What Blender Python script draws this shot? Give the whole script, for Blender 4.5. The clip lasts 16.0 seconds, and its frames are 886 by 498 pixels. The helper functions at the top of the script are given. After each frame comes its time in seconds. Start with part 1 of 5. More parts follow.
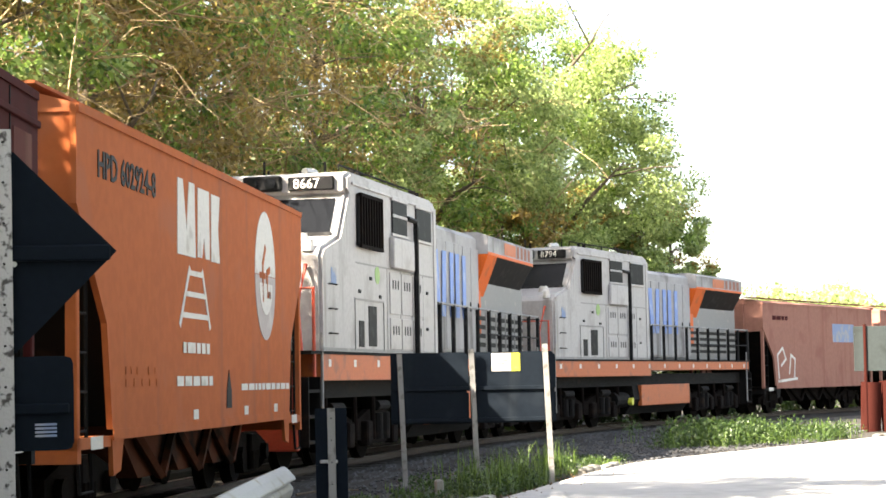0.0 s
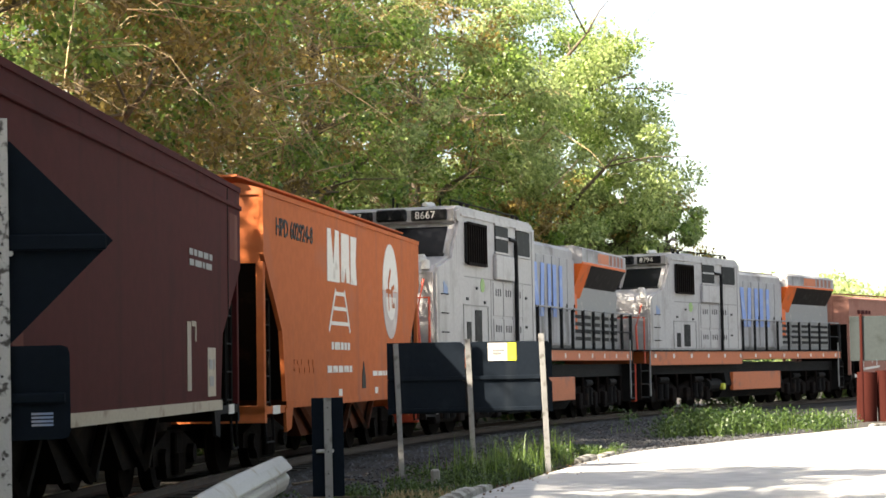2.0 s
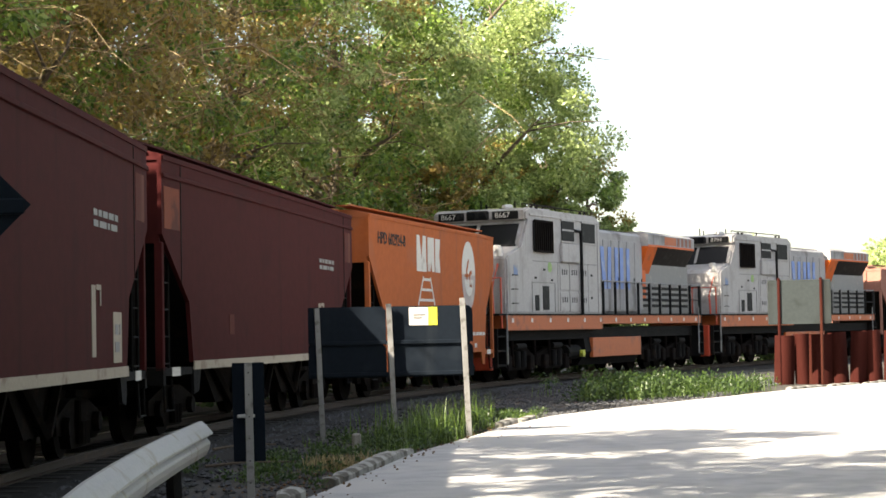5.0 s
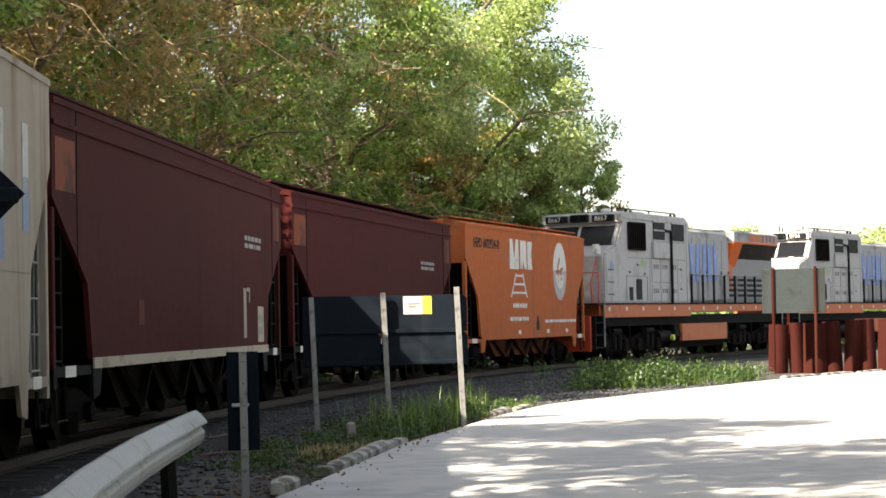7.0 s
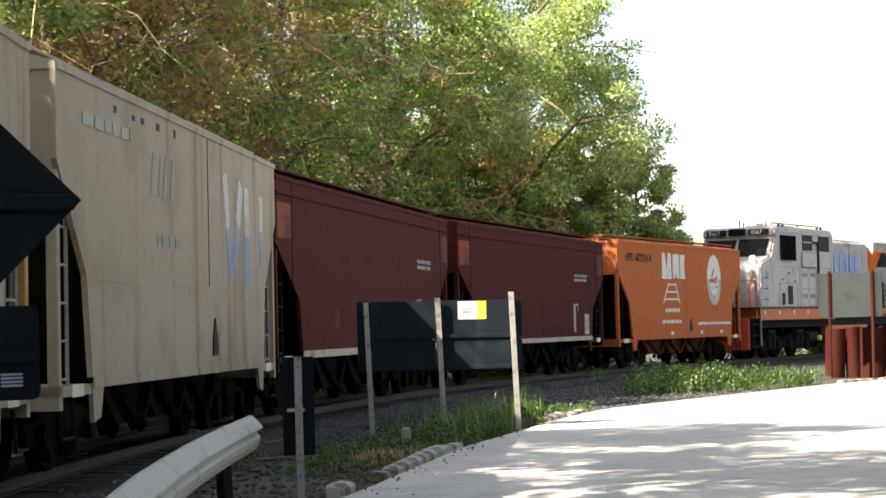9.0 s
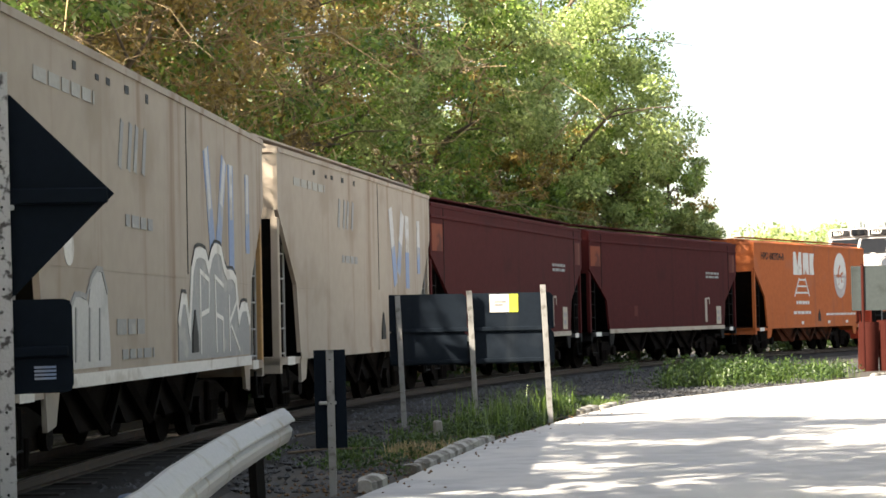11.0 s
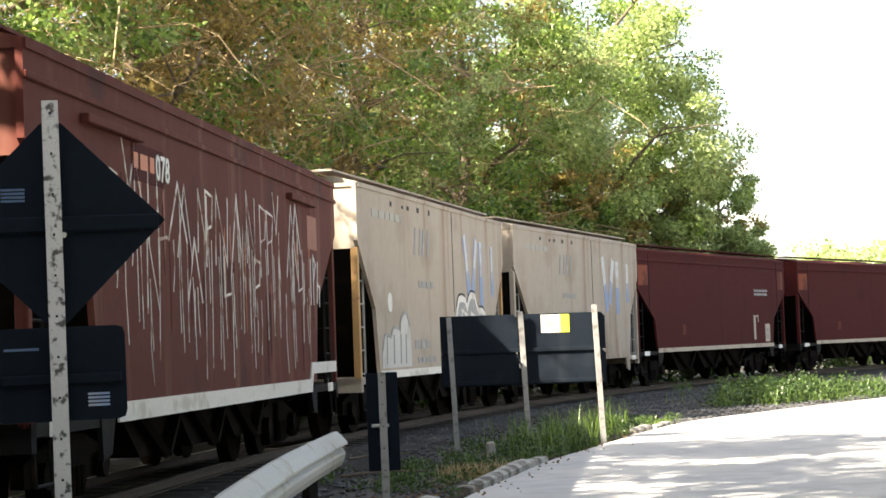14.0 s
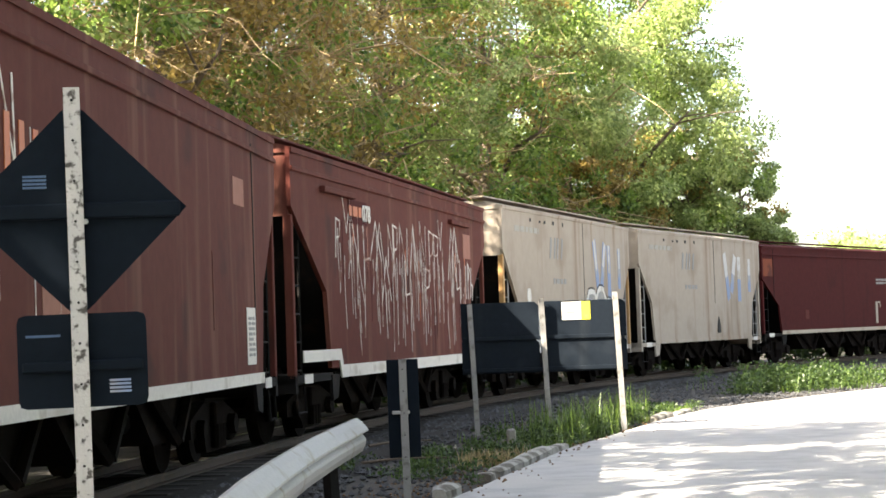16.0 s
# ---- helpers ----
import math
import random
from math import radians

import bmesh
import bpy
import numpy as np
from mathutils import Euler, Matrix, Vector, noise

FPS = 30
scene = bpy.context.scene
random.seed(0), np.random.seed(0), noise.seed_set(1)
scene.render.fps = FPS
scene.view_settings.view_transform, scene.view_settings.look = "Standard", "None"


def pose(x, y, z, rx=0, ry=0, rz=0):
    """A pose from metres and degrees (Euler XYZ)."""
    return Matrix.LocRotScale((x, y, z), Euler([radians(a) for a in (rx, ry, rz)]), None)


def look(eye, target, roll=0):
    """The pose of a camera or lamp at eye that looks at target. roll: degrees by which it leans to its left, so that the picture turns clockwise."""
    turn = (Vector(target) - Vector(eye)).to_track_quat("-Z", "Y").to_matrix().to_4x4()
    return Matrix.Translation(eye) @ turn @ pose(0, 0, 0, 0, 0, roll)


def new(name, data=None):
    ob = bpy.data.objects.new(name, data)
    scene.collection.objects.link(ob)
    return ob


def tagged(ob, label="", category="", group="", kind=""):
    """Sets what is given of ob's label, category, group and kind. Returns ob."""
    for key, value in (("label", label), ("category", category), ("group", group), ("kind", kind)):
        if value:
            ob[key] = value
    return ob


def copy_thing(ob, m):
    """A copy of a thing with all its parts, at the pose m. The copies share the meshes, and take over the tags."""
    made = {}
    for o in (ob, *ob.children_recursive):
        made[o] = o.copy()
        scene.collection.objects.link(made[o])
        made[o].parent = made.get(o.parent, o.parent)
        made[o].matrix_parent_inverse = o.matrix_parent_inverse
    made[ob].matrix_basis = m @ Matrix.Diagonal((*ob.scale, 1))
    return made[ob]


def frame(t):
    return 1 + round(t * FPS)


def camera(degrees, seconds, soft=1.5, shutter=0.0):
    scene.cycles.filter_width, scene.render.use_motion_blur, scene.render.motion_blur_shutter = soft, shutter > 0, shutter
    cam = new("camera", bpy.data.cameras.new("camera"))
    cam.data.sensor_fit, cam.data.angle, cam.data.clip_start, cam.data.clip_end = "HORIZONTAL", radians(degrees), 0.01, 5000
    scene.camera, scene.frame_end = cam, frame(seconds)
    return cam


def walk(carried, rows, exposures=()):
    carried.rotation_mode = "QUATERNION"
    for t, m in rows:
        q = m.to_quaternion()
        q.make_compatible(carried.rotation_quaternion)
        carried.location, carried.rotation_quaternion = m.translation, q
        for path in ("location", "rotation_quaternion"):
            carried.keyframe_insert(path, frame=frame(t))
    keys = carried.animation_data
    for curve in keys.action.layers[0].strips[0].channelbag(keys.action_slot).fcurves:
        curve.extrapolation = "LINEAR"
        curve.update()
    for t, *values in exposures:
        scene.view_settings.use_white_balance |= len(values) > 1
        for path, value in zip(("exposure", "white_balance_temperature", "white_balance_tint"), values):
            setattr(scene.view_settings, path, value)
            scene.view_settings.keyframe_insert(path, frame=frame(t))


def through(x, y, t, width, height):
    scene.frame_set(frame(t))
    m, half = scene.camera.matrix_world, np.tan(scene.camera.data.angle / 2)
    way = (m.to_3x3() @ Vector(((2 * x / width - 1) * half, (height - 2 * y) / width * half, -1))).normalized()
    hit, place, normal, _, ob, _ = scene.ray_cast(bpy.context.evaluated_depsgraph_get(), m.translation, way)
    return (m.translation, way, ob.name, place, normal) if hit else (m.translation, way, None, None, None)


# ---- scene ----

# The rail top near the camera is z = 0. The camera stands on the road and turns a little on the spot.
EYE = (0.0, 0.0, 1.404)
cam = camera(26.1, 16.0, soft=1.65)
# seconds, pan to the right, tilt up, roll
TURNS = ((0, -2.618, 3.937, -1.051), (0.5, -2.216, 3.964, -1.151), (1, -2.538, 3.790, -0.571),
        (1.5, -2.564, 3.705, -0.812), (2, -2.518, 3.625, -1.008), (2.5, -1.648, 3.421, -0.800),
        (3, -1.758, 3.306, -0.913), (3.5, -1.233, 3.236, -0.526), (6, 0.371, 2.201, -1.314),
        (6.5, 0.521, 2.529, -1.094), (7, -0.006, 2.187, -1.174), (7.5, -0.202, 2.341, -0.845),
        (8, -0.420, 2.321, -0.940), (8.5, -1.067, 2.383, -1.123), (11, -2.590, 2.181, -1.277),
        (11.5, -2.723, 2.127, -1.070), (12, -2.856, 2.000, -1.137), (12.5, -3.478, 2.556, -1.143),
        (13, -3.351, 2.566, -1.357), (13.5, -3.625, 2.413, -1.825), (14, -4.079, 2.867, -2.023),
        (14.5, -4.391, 2.836, -1.977), (15, -4.516, 2.818, -2.160), (15.5, -4.488, 2.648, -1.999),
        (16, -4.716, 2.499, -1.934))


def gaze(pan, tilt, roll):
    a, b = radians(pan), radians(tilt)
    return look(EYE, (math.sin(a) * math.cos(b), math.cos(a) * math.cos(b), EYE[2] + math.sin(b)), roll)


walk(cam, [(t, gaze(p, q, r)) for t, p, q, r in TURNS], exposures=[(t, e + 1.1, 7100, 10) for t, e in ((0.0, 1.66), (0.5, 1.38), (1.5, 1.15), (3.5, 1.02), (7.0, 0.93), (11.0, 1.12), (13.0, 1.26), (14.0, 1.45), (16.0, 1.66))])

# ---- light ----
SUN_BACK, SUN_UP = radians(51.0), radians(38.5)   # to the left of straight behind the camera; elevation
TO_SUN = Vector((-math.sin(SUN_BACK) * math.cos(SUN_UP), -math.cos(SUN_BACK) * math.cos(SUN_UP), math.sin(SUN_UP)))
sun = new("sun", bpy.data.lights.new("sun", "SUN"))
sun.data.energy, sun.data.angle, sun.data.color = 5.0, radians(0.5), (1.0, 0.93, 0.82)
sun.rotation_euler = TO_SUN.to_track_quat("Z", "Y").to_euler()
world = bpy.data.worlds.new("sky")
scene.world = world
world.use_nodes = True
wn = world.node_tree.nodes
sky = wn.new("ShaderNodeTexSky")
sky.sky_type, sky.sun_disc = "NISHITA", False
sky.sun_elevation, sky.sun_rotation = SUN_UP, math.atan2(TO_SUN.x, TO_SUN.y)
sky.air_density, sky.dust_density, sky.ozone_density = 1.0, 2.0, 0.6
wn["Background"].inputs["Strength"].default_value = 0.075
# thin bright haze over the clear sky
haze = wn.new("ShaderNodeMix")
haze.data_type = "RGBA"
haze.inputs[0].default_value, haze.inputs[7].default_value = 0.20, (6.0, 5.95, 5.7, 1)
world.node_tree.links.new(sky.outputs[0], haze.inputs[6])
world.node_tree.links.new(haze.outputs[2], wn["Background"].inputs[0])

# ---- materials ----
def material(name, base, rough=0.6, metal=0.0, grain=None, wear=None, wear_scale=2.0, wear_at=0.55, bump=0.0, bump_scale=60.0,
             stretch=(1, 1, 1), piece=0.0, spec=0.5, streak=None, streak_at=0.55, streak_scale=1.0):
    """A painted or natural surface: two scales of change, streaks that run down, and fine relief."""
    m = bpy.data.materials.new(name)
    m.use_nodes = True
    t, ln = m.node_tree.nodes, m.node_tree.links
    b = t["Principled BSDF"]
    b.inputs["Roughness"].default_value, b.inputs["Metallic"].default_value = rough, metal
    b.inputs["Specular IOR Level"].default_value = spec
    co = t.new("ShaderNodeTexCoord")
    mp = t.new("ShaderNodeMapping")
    mp.inputs["Scale"].default_value = stretch
    ln.new(co.outputs["Object"], mp.inputs[0])

    def cloud(scale, detail=6.0, src=None):
        n = t.new("ShaderNodeTexNoise")
        n.inputs["Scale"].default_value, n.inputs["Detail"].default_value = scale, detail
        ln.new((src or mp).outputs[0], n.inputs["Vector"])
        return n.outputs[0]

    def ramp(src, lo, hi):
        r = t.new("ShaderNodeMapRange")
        r.interpolation_type = "SMOOTHSTEP"
        r.inputs[1].default_value, r.inputs[2].default_value = lo, hi
        ln.new(src, r.inputs[0])
        return r.outputs[0]

    def mix(fac, a, c, mode="MIX"):
        x = t.new("ShaderNodeMix")
        x.data_type, x.blend_type = "RGBA", mode
        for i, v in ((0, fac), (6, a), (7, c)):
            if isinstance(v, bpy.types.NodeSocket):
                ln.new(v, x.inputs[i])
            else:
                x.inputs[i].default_value = v if i == 0 else (*v, 1)
        return x.outputs[2]

    col = mix(ramp(cloud(wear_scale * 9, 8), 0.35, 0.65), base, grain or tuple(c * 0.90 for c in base))
    if wear:
        col = mix(ramp(cloud(wear_scale), wear_at, wear_at + 0.14), col, wear)
    if streak:
        sm = t.new("ShaderNodeMapping")
        sm.inputs["Scale"].default_value = (2.6 * streak_scale, 2.6 * streak_scale, 0.22 * streak_scale)
        ln.new(co.outputs["Object"], sm.inputs[0])
        col = mix(ramp(cloud(1.0, 5, sm), streak_at - 0.06, streak_at + 0.22), col, streak)
    if piece:
        oi = t.new("ShaderNodeObjectInfo")
        hs = t.new("ShaderNodeHueSaturation")
        mr = t.new("ShaderNodeMapRange")
        mr.inputs[3].default_value, mr.inputs[4].default_value = 1 - piece, 1 + piece
        ln.new(oi.outputs["Random"], mr.inputs[0])
        ln.new(mr.outputs[0], hs.inputs["Value"])
        ln.new(col, hs.inputs["Color"])
        col = hs.outputs[0]
    ln.new(col, b.inputs["Base Color"])
    if bump:
        bp = t.new("ShaderNodeBump")
        bp.inputs["Strength"].default_value, bp.inputs["Distance"].default_value = bump, 0.02
        ln.new(cloud(bump_scale, 4), bp.inputs["Height"])
        ln.new(bp.outputs[0], b.inputs["Normal"])
    return m


def leaf_material(name, low, high, through=0.35, rough=0.45):
    """Leaves: a colour for each leaf, and light that passes through."""
    m = bpy.data.materials.new(name)
    m.use_nodes = True
    t, ln = m.node_tree.nodes, m.node_tree.links
    b = t["Principled BSDF"]
    geo, rp = t.new("ShaderNodeNewGeometry"), t.new("ShaderNodeValToRGB")
    rp.color_ramp.elements[0].color, rp.color_ramp.elements[1].color = (*low, 1), (*high, 1)
    ln.new(geo.outputs["Random Per Island"], rp.inputs[0])
    ln.new(rp.outputs[0], b.inputs["Base Color"])
    b.inputs["Roughness"].default_value = rough
    tr, ad = t.new("ShaderNodeBsdfTranslucent"), t.new("ShaderNodeMixShader")
    ad.inputs[0].default_value = through
    ln.new(rp.outputs[0], tr.inputs[0])
    ln.new(b.outputs[0], ad.inputs[1])
    ln.new(tr.outputs[0], ad.inputs[2])
    ln.new(ad.outputs[0], t["Material Output"].inputs[0])
    return m


ORANGE = material("orange_wagon_paint", (0.46, 0.125, 0.040), 0.75, spec=0.1, wear=(0.40, 0.125, 0.055), wear_scale=0.8, streak=(0.30, 0.10, 0.05), streak_at=0.58)
BROWN = material("oxide_brown_paint", (0.068, 0.0145, 0.0142), 0.75, spec=0.05, wear=(0.052, 0.0125, 0.0125), wear_scale=0.7, streak=(0.040, 0.011, 0.0105), streak_at=0.6)
RUSTY = material("worn_oxide_brown_paint", (0.108, 0.031, 0.024), 0.75, spec=0.08, wear=(0.066, 0.024, 0.020), wear_scale=0.9, streak=(0.17, 0.075, 0.055), streak_at=0.56)
PINK = material("sun_bleached_oxide_paint", (0.34, 0.165, 0.125), 0.75, spec=0.1, wear=(0.28, 0.125, 0.095), wear_scale=0.9, streak=(0.26, 0.11, 0.08))
GREY = material("dirty_pale_grey_paint", (0.395, 0.338, 0.278), 0.75, spec=0.1, grain=(0.375, 0.32, 0.262), wear=(0.32, 0.265, 0.21), wear_scale=0.6, wear_at=0.5, streak=(0.23, 0.155, 0.105), streak_at=0.56)
LOCO = material("weathered_silver_grey_paint", (0.42, 0.402, 0.398), 0.45, spec=0.3, wear=(0.31, 0.285, 0.278), wear_scale=1.3, streak=(0.21, 0.19, 0.17), streak_at=0.56)
SOOTY = material("sooty_silver_grey_paint", (0.36, 0.352, 0.355), 0.55, spec=0.25, wear=(0.17, 0.16, 0.16), wear_scale=0.7, wear_at=0.52, streak=(0.12, 0.11, 0.105), streak_at=0.58)
# Black and dusty steel, both coloured darker to deepen the shade under the train.
DARK = material("sooty_and_shaded_steel", (0.010, 0.009, 0.0085), 0.8, spec=0.12, wear=(0.022, 0.015, 0.011), wear_scale=2.5, bump=0.3)
BROWNSTEEL = material("shade_darkened_running_gear", (0.010, 0.0075, 0.0065), 0.9, spec=0.05, wear=(0.018, 0.012, 0.009), wear_scale=3.0, bump=0.3)
# The orange wagon paint in a darker copy, with underframe shade in the colour.
SHADED_ORANGE = material("shaded_orange_underframe", (0.10, 0.032, 0.016), 0.85, spec=0.08, wear=(0.025, 0.014, 0.010), wear_scale=1.4, wear_at=0.48)
WHITE = material("dirty_white_paint", (0.66, 0.63, 0.58), 0.55, wear=(0.45, 0.41, 0.36), wear_scale=3.0)
BLUE = material("faded_blue_paint", (0.16, 0.27, 0.62), 0.5, wear=(0.30, 0.38, 0.58), wear_scale=3.0)
PALEBLUE = material("washed_out_blue_paint", (0.25, 0.32, 0.48), 0.65, spec=0.1, wear=(0.36, 0.36, 0.37), wear_scale=2.5, wear_at=0.5)
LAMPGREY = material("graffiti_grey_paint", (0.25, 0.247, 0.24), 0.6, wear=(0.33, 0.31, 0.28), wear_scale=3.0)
LOCO_ORANGE = material("locomotive_orange_paint", (0.52, 0.135, 0.045), 0.5, spec=0.25, wear=(0.30, 0.10, 0.055), wear_scale=2.0)
RED = material("red_paint", (0.55, 0.07, 0.03), 0.5, wear=(0.4, 0.07, 0.03), wear_scale=3.0)
YELLOW = material("yellow_paint", (0.62, 0.62, 0.06), 0.5, wear=(0.55, 0.56, 0.10), wear_scale=6.0)
BLACK = material("black_paint", (0.010, 0.010, 0.011), 0.55, spec=0.1, wear=(0.03, 0.03, 0.03), wear_scale=4.0)
SIGNBACK = material("dark_painted_sign_back", (0.010, 0.0145, 0.021), 0.65, spec=0.06, wear=(0.014, 0.019, 0.026), wear_scale=2.0, streak=(0.021, 0.026, 0.032), streak_at=0.62)
NAVY = material("dark_navy_sign_back", (0.0065, 0.0105, 0.0165), 0.65, spec=0.06, wear=(0.009, 0.013, 0.019), wear_scale=2.0, streak=(0.013, 0.017, 0.023), streak_at=0.66)
GALV = material("galvanised_steel", (0.46, 0.46, 0.45), 0.5, 0.35, wear=(0.30, 0.29, 0.28), wear_scale=6.0, stretch=(1, 1, 0.4))
POSTPAINT = material("flaking_white_post", (0.50, 0.495, 0.48), 0.65, wear=(0.06, 0.055, 0.05), wear_scale=26.0, wear_at=0.53, bump=0.3)
POSTCLEAN = material("dull_zinc_post", (0.28, 0.275, 0.265), 0.6, 0.15, wear=(0.15, 0.14, 0.13), wear_scale=9.0, wear_at=0.52, bump=0.2)
GUARD = material("weathered_guardrail_zinc", (0.40, 0.39, 0.37), 0.55, 0.1, wear=(0.28, 0.24, 0.18), wear_scale=3.0, wear_at=0.58, bump=0.15, bump_scale=25)
GLASS = material("dark_cab_glass", (0.008, 0.009, 0.011), 0.22, spec=0.12)
RUSTPLATE = material("rust_red_plate", (0.044, 0.011, 0.0085), 0.85, spec=0.05, wear=(0.026, 0.009, 0.0075), wear_scale=2.0, bump=0.3, streak=(0.055, 0.018, 0.012))
PANELGREY = material("grey_green_sheet", (0.040, 0.048, 0.049), 0.75, spec=0.06, wear=(0.028, 0.033, 0.032), wear_scale=1.6, streak=(0.025, 0.027, 0.026))
RAILSTEEL = material("rail_steel", (0.050, 0.028, 0.017), 0.7, 0.2, wear=(0.075, 0.038, 0.020), wear_scale=4.0)
CREAM = material("dusty_cream_paint", (0.44, 0.38, 0.30), 0.65, spec=0.1, wear=(0.28, 0.22, 0.17), wear_scale=3.0)
VIVID = material("bright_orange_paint", (0.70, 0.13, 0.02), 0.5, spec=0.2, wear=(0.5, 0.11, 0.03), wear_scale=2.5)
PATCH = material("orange_brown_patch_paint", (0.21, 0.055, 0.027), 0.7, spec=0.1, wear=(0.10, 0.03, 0.02), wear_scale=2.0, wear_at=0.5)
# Rusty post paint; the ochre includes the warm sunlight that falls on it.
OCHRE = material("rusty_sunlit_post_paint", (0.42, 0.24, 0.09), 0.65, wear=(0.24, 0.12, 0.05), wear_scale=5.0)
RAILTOP = material("polished_rail_head", (0.45, 0.44, 0.42), 0.3, 0.9)
SLEEPER = material("weathered_sleeper", (0.032, 0.025, 0.020), 0.9, wear=(0.022, 0.020, 0.017), wear_scale=4.0, bump=0.5, bump_scale=30, piece=0.25)
ASPHALT = material("sun_bleached_asphalt", (0.45, 0.437, 0.425), 0.9, grain=(0.37, 0.36, 0.35), wear=(0.48, 0.46, 0.43), wear_scale=0.35, wear_at=0.5, bump=0.5, bump_scale=45)
EARTH = material("earth_and_gravel", (0.056, 0.049, 0.041), 0.95, grain=(0.034, 0.030, 0.025), wear=(0.082, 0.066, 0.048), wear_scale=0.6, bump=0.8, bump_scale=22)
BALLAST = material("ballast_stone", (0.070, 0.071, 0.074), 0.9, wear=(0.040, 0.037, 0.034), wear_scale=0.8, bump=0.6, bump_scale=18)
# Ballast under the train: a darker copy with the wagons' shade in its colour.
BED = material("shade_darkened_ballast", (0.040, 0.037, 0.034), 0.95, spec=0.1, wear=(0.020, 0.017, 0.015), wear_scale=0.8, bump=0.8, bump_scale=16)
STONE = material("whitewashed_kerb_stone", (0.34, 0.325, 0.29), 0.9, wear=(0.10, 0.088, 0.07), wear_scale=3.0, wear_at=0.47, bump=0.6, bump_scale=18, piece=0.15)
BARK = material("grey_brown_bark", (0.14, 0.105, 0.075), 0.9, wear=(0.085, 0.065, 0.045), wear_scale=3.0, bump=0.8, bump_scale=14, stretch=(1, 1, 0.3))
TWIG = material("dry_twigs", (0.38, 0.27, 0.14), 0.85, grain=(0.26, 0.18, 0.09), wear=(0.46, 0.35, 0.21), wear_scale=0.6)
LITTER = material("dry_leaf_litter", (0.17, 0.10, 0.05), 0.9, wear=(0.10, 0.06, 0.03), wear_scale=0.9)
BLUEPLASTIC = material("blue_plastic", (0.05, 0.10, 0.19), 0.4, wear=(0.07, 0.11, 0.17), wear_scale=4)
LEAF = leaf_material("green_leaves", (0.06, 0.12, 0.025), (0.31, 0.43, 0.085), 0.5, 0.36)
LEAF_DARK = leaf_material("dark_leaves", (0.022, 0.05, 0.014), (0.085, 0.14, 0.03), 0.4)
# Paler leaves: direct sun and whitish glints are put into the colour.
LEAF_LIGHT = leaf_material("sunlit_tone_leaves", (0.17, 0.24, 0.07), (0.54, 0.62, 0.25), 0.5, 0.36)
LEAF_DRY = leaf_material("dry_olive_leaves", (0.17, 0.12, 0.03), (0.50, 0.36, 0.11), 0.5)
GRASS = leaf_material("grass_blades", (0.04, 0.08, 0.015), (0.17, 0.26, 0.045), 0.3)
DRYGRASS = leaf_material("dry_straw", (0.26, 0.19, 0.09), (0.45, 0.35, 0.18), 0.2)

# ---- mesh tools ----
def finish(name, bm, mat, smooth=False):
    me = bpy.data.meshes.new(name)
    bm.to_mesh(me)
    bm.free()
    me.materials.append(mat)
    if smooth:
        for f in me.polygons:
            f.use_smooth = True
    return me


def part(name, bm, mat, parent=None, label="", smooth=False):
    ob = new(name, finish(name, bm, mat, smooth))
    ob.parent = parent
    return tagged(ob, label)


def share(name, me, parent, m, label=""):
    ob = new(name, me)
    ob.parent = parent
    ob.matrix_basis = m
    return tagged(ob, label)


def box(bm, x0, x1, y0, y1, z0, z1, bevel=0.0):
    vs = [bm.verts.new((x, y, z)) for x in (x0, x1) for y in (y0, y1) for z in (z0, z1)]
    fs = [bm.faces.new([vs[i] for i in q]) for q in ((0, 1, 3, 2), (4, 6, 7, 5), (0, 4, 5, 1), (2, 3, 7, 6), (0, 2, 6, 4), (1, 5, 7, 3))]
    if bevel:
        bmesh.ops.bevel(bm, geom=list({e for f in fs for e in f.edges}), offset=bevel, segments=1, affect="EDGES")
    return bm


def boxes(*all_of, bevel=0.0):
    bm = bmesh.new()
    for b in all_of:
        box(bm, *b, bevel=bevel)
    return bm


def prism(bm, poly, y0, y1, axis="y"):
    """A polygon of (x, z) drawn out along y, or of (y, z) along x."""
    def at(a, b, c):
        return (a, c, b) if axis == "y" else (c, a, b)
    lo, hi = [bm.verts.new(at(a, b, y0)) for a, b in poly], [bm.verts.new(at(a, b, y1)) for a, b in poly]
    n = len(poly)
    fs = [bm.faces.new(lo), bm.faces.new(hi[::-1])] + [bm.faces.new((lo[(i + 1) % n], lo[i], hi[i], hi[(i + 1) % n])) for i in range(n)]
    bmesh.ops.recalc_face_normals(bm, faces=fs)
    return bm


def tube(bm, pts, r, seg=6, r_end=None):
    """A round bar along a line of points."""
    pts = [Vector(p) for p in pts]
    rings = []
    for i, p in enumerate(pts):
        d = (pts[min(i + 1, len(pts) - 1)] - pts[max(i - 1, 0)]).normalized()
        u = d.orthogonal().normalized() if abs(d.z) > 0.9 else d.cross(Vector((0, 0, 1))).normalized()
        v = d.cross(u)
        rr = r if r_end is None else r + (r_end - r) * i / (len(pts) - 1)
        rings.append([bm.verts.new(p + (u * math.cos(k * math.tau / seg) + v * math.sin(k * math.tau / seg)) * rr) for k in range(seg)])
    for a, b in zip(rings, rings[1:]):
        for k in range(seg):
            bm.faces.new((a[k], a[(k + 1) % seg], b[(k + 1) % seg], b[k]))
    bm.faces.new(rings[0][::-1]), bm.faces.new(rings[-1])
    return bm


def thing(name, m, label, category, group="", kind=""):
    ob = new(name)
    ob.empty_display_size = 0.2
    ob.matrix_basis = m
    return tagged(ob, label, category, group, kind)


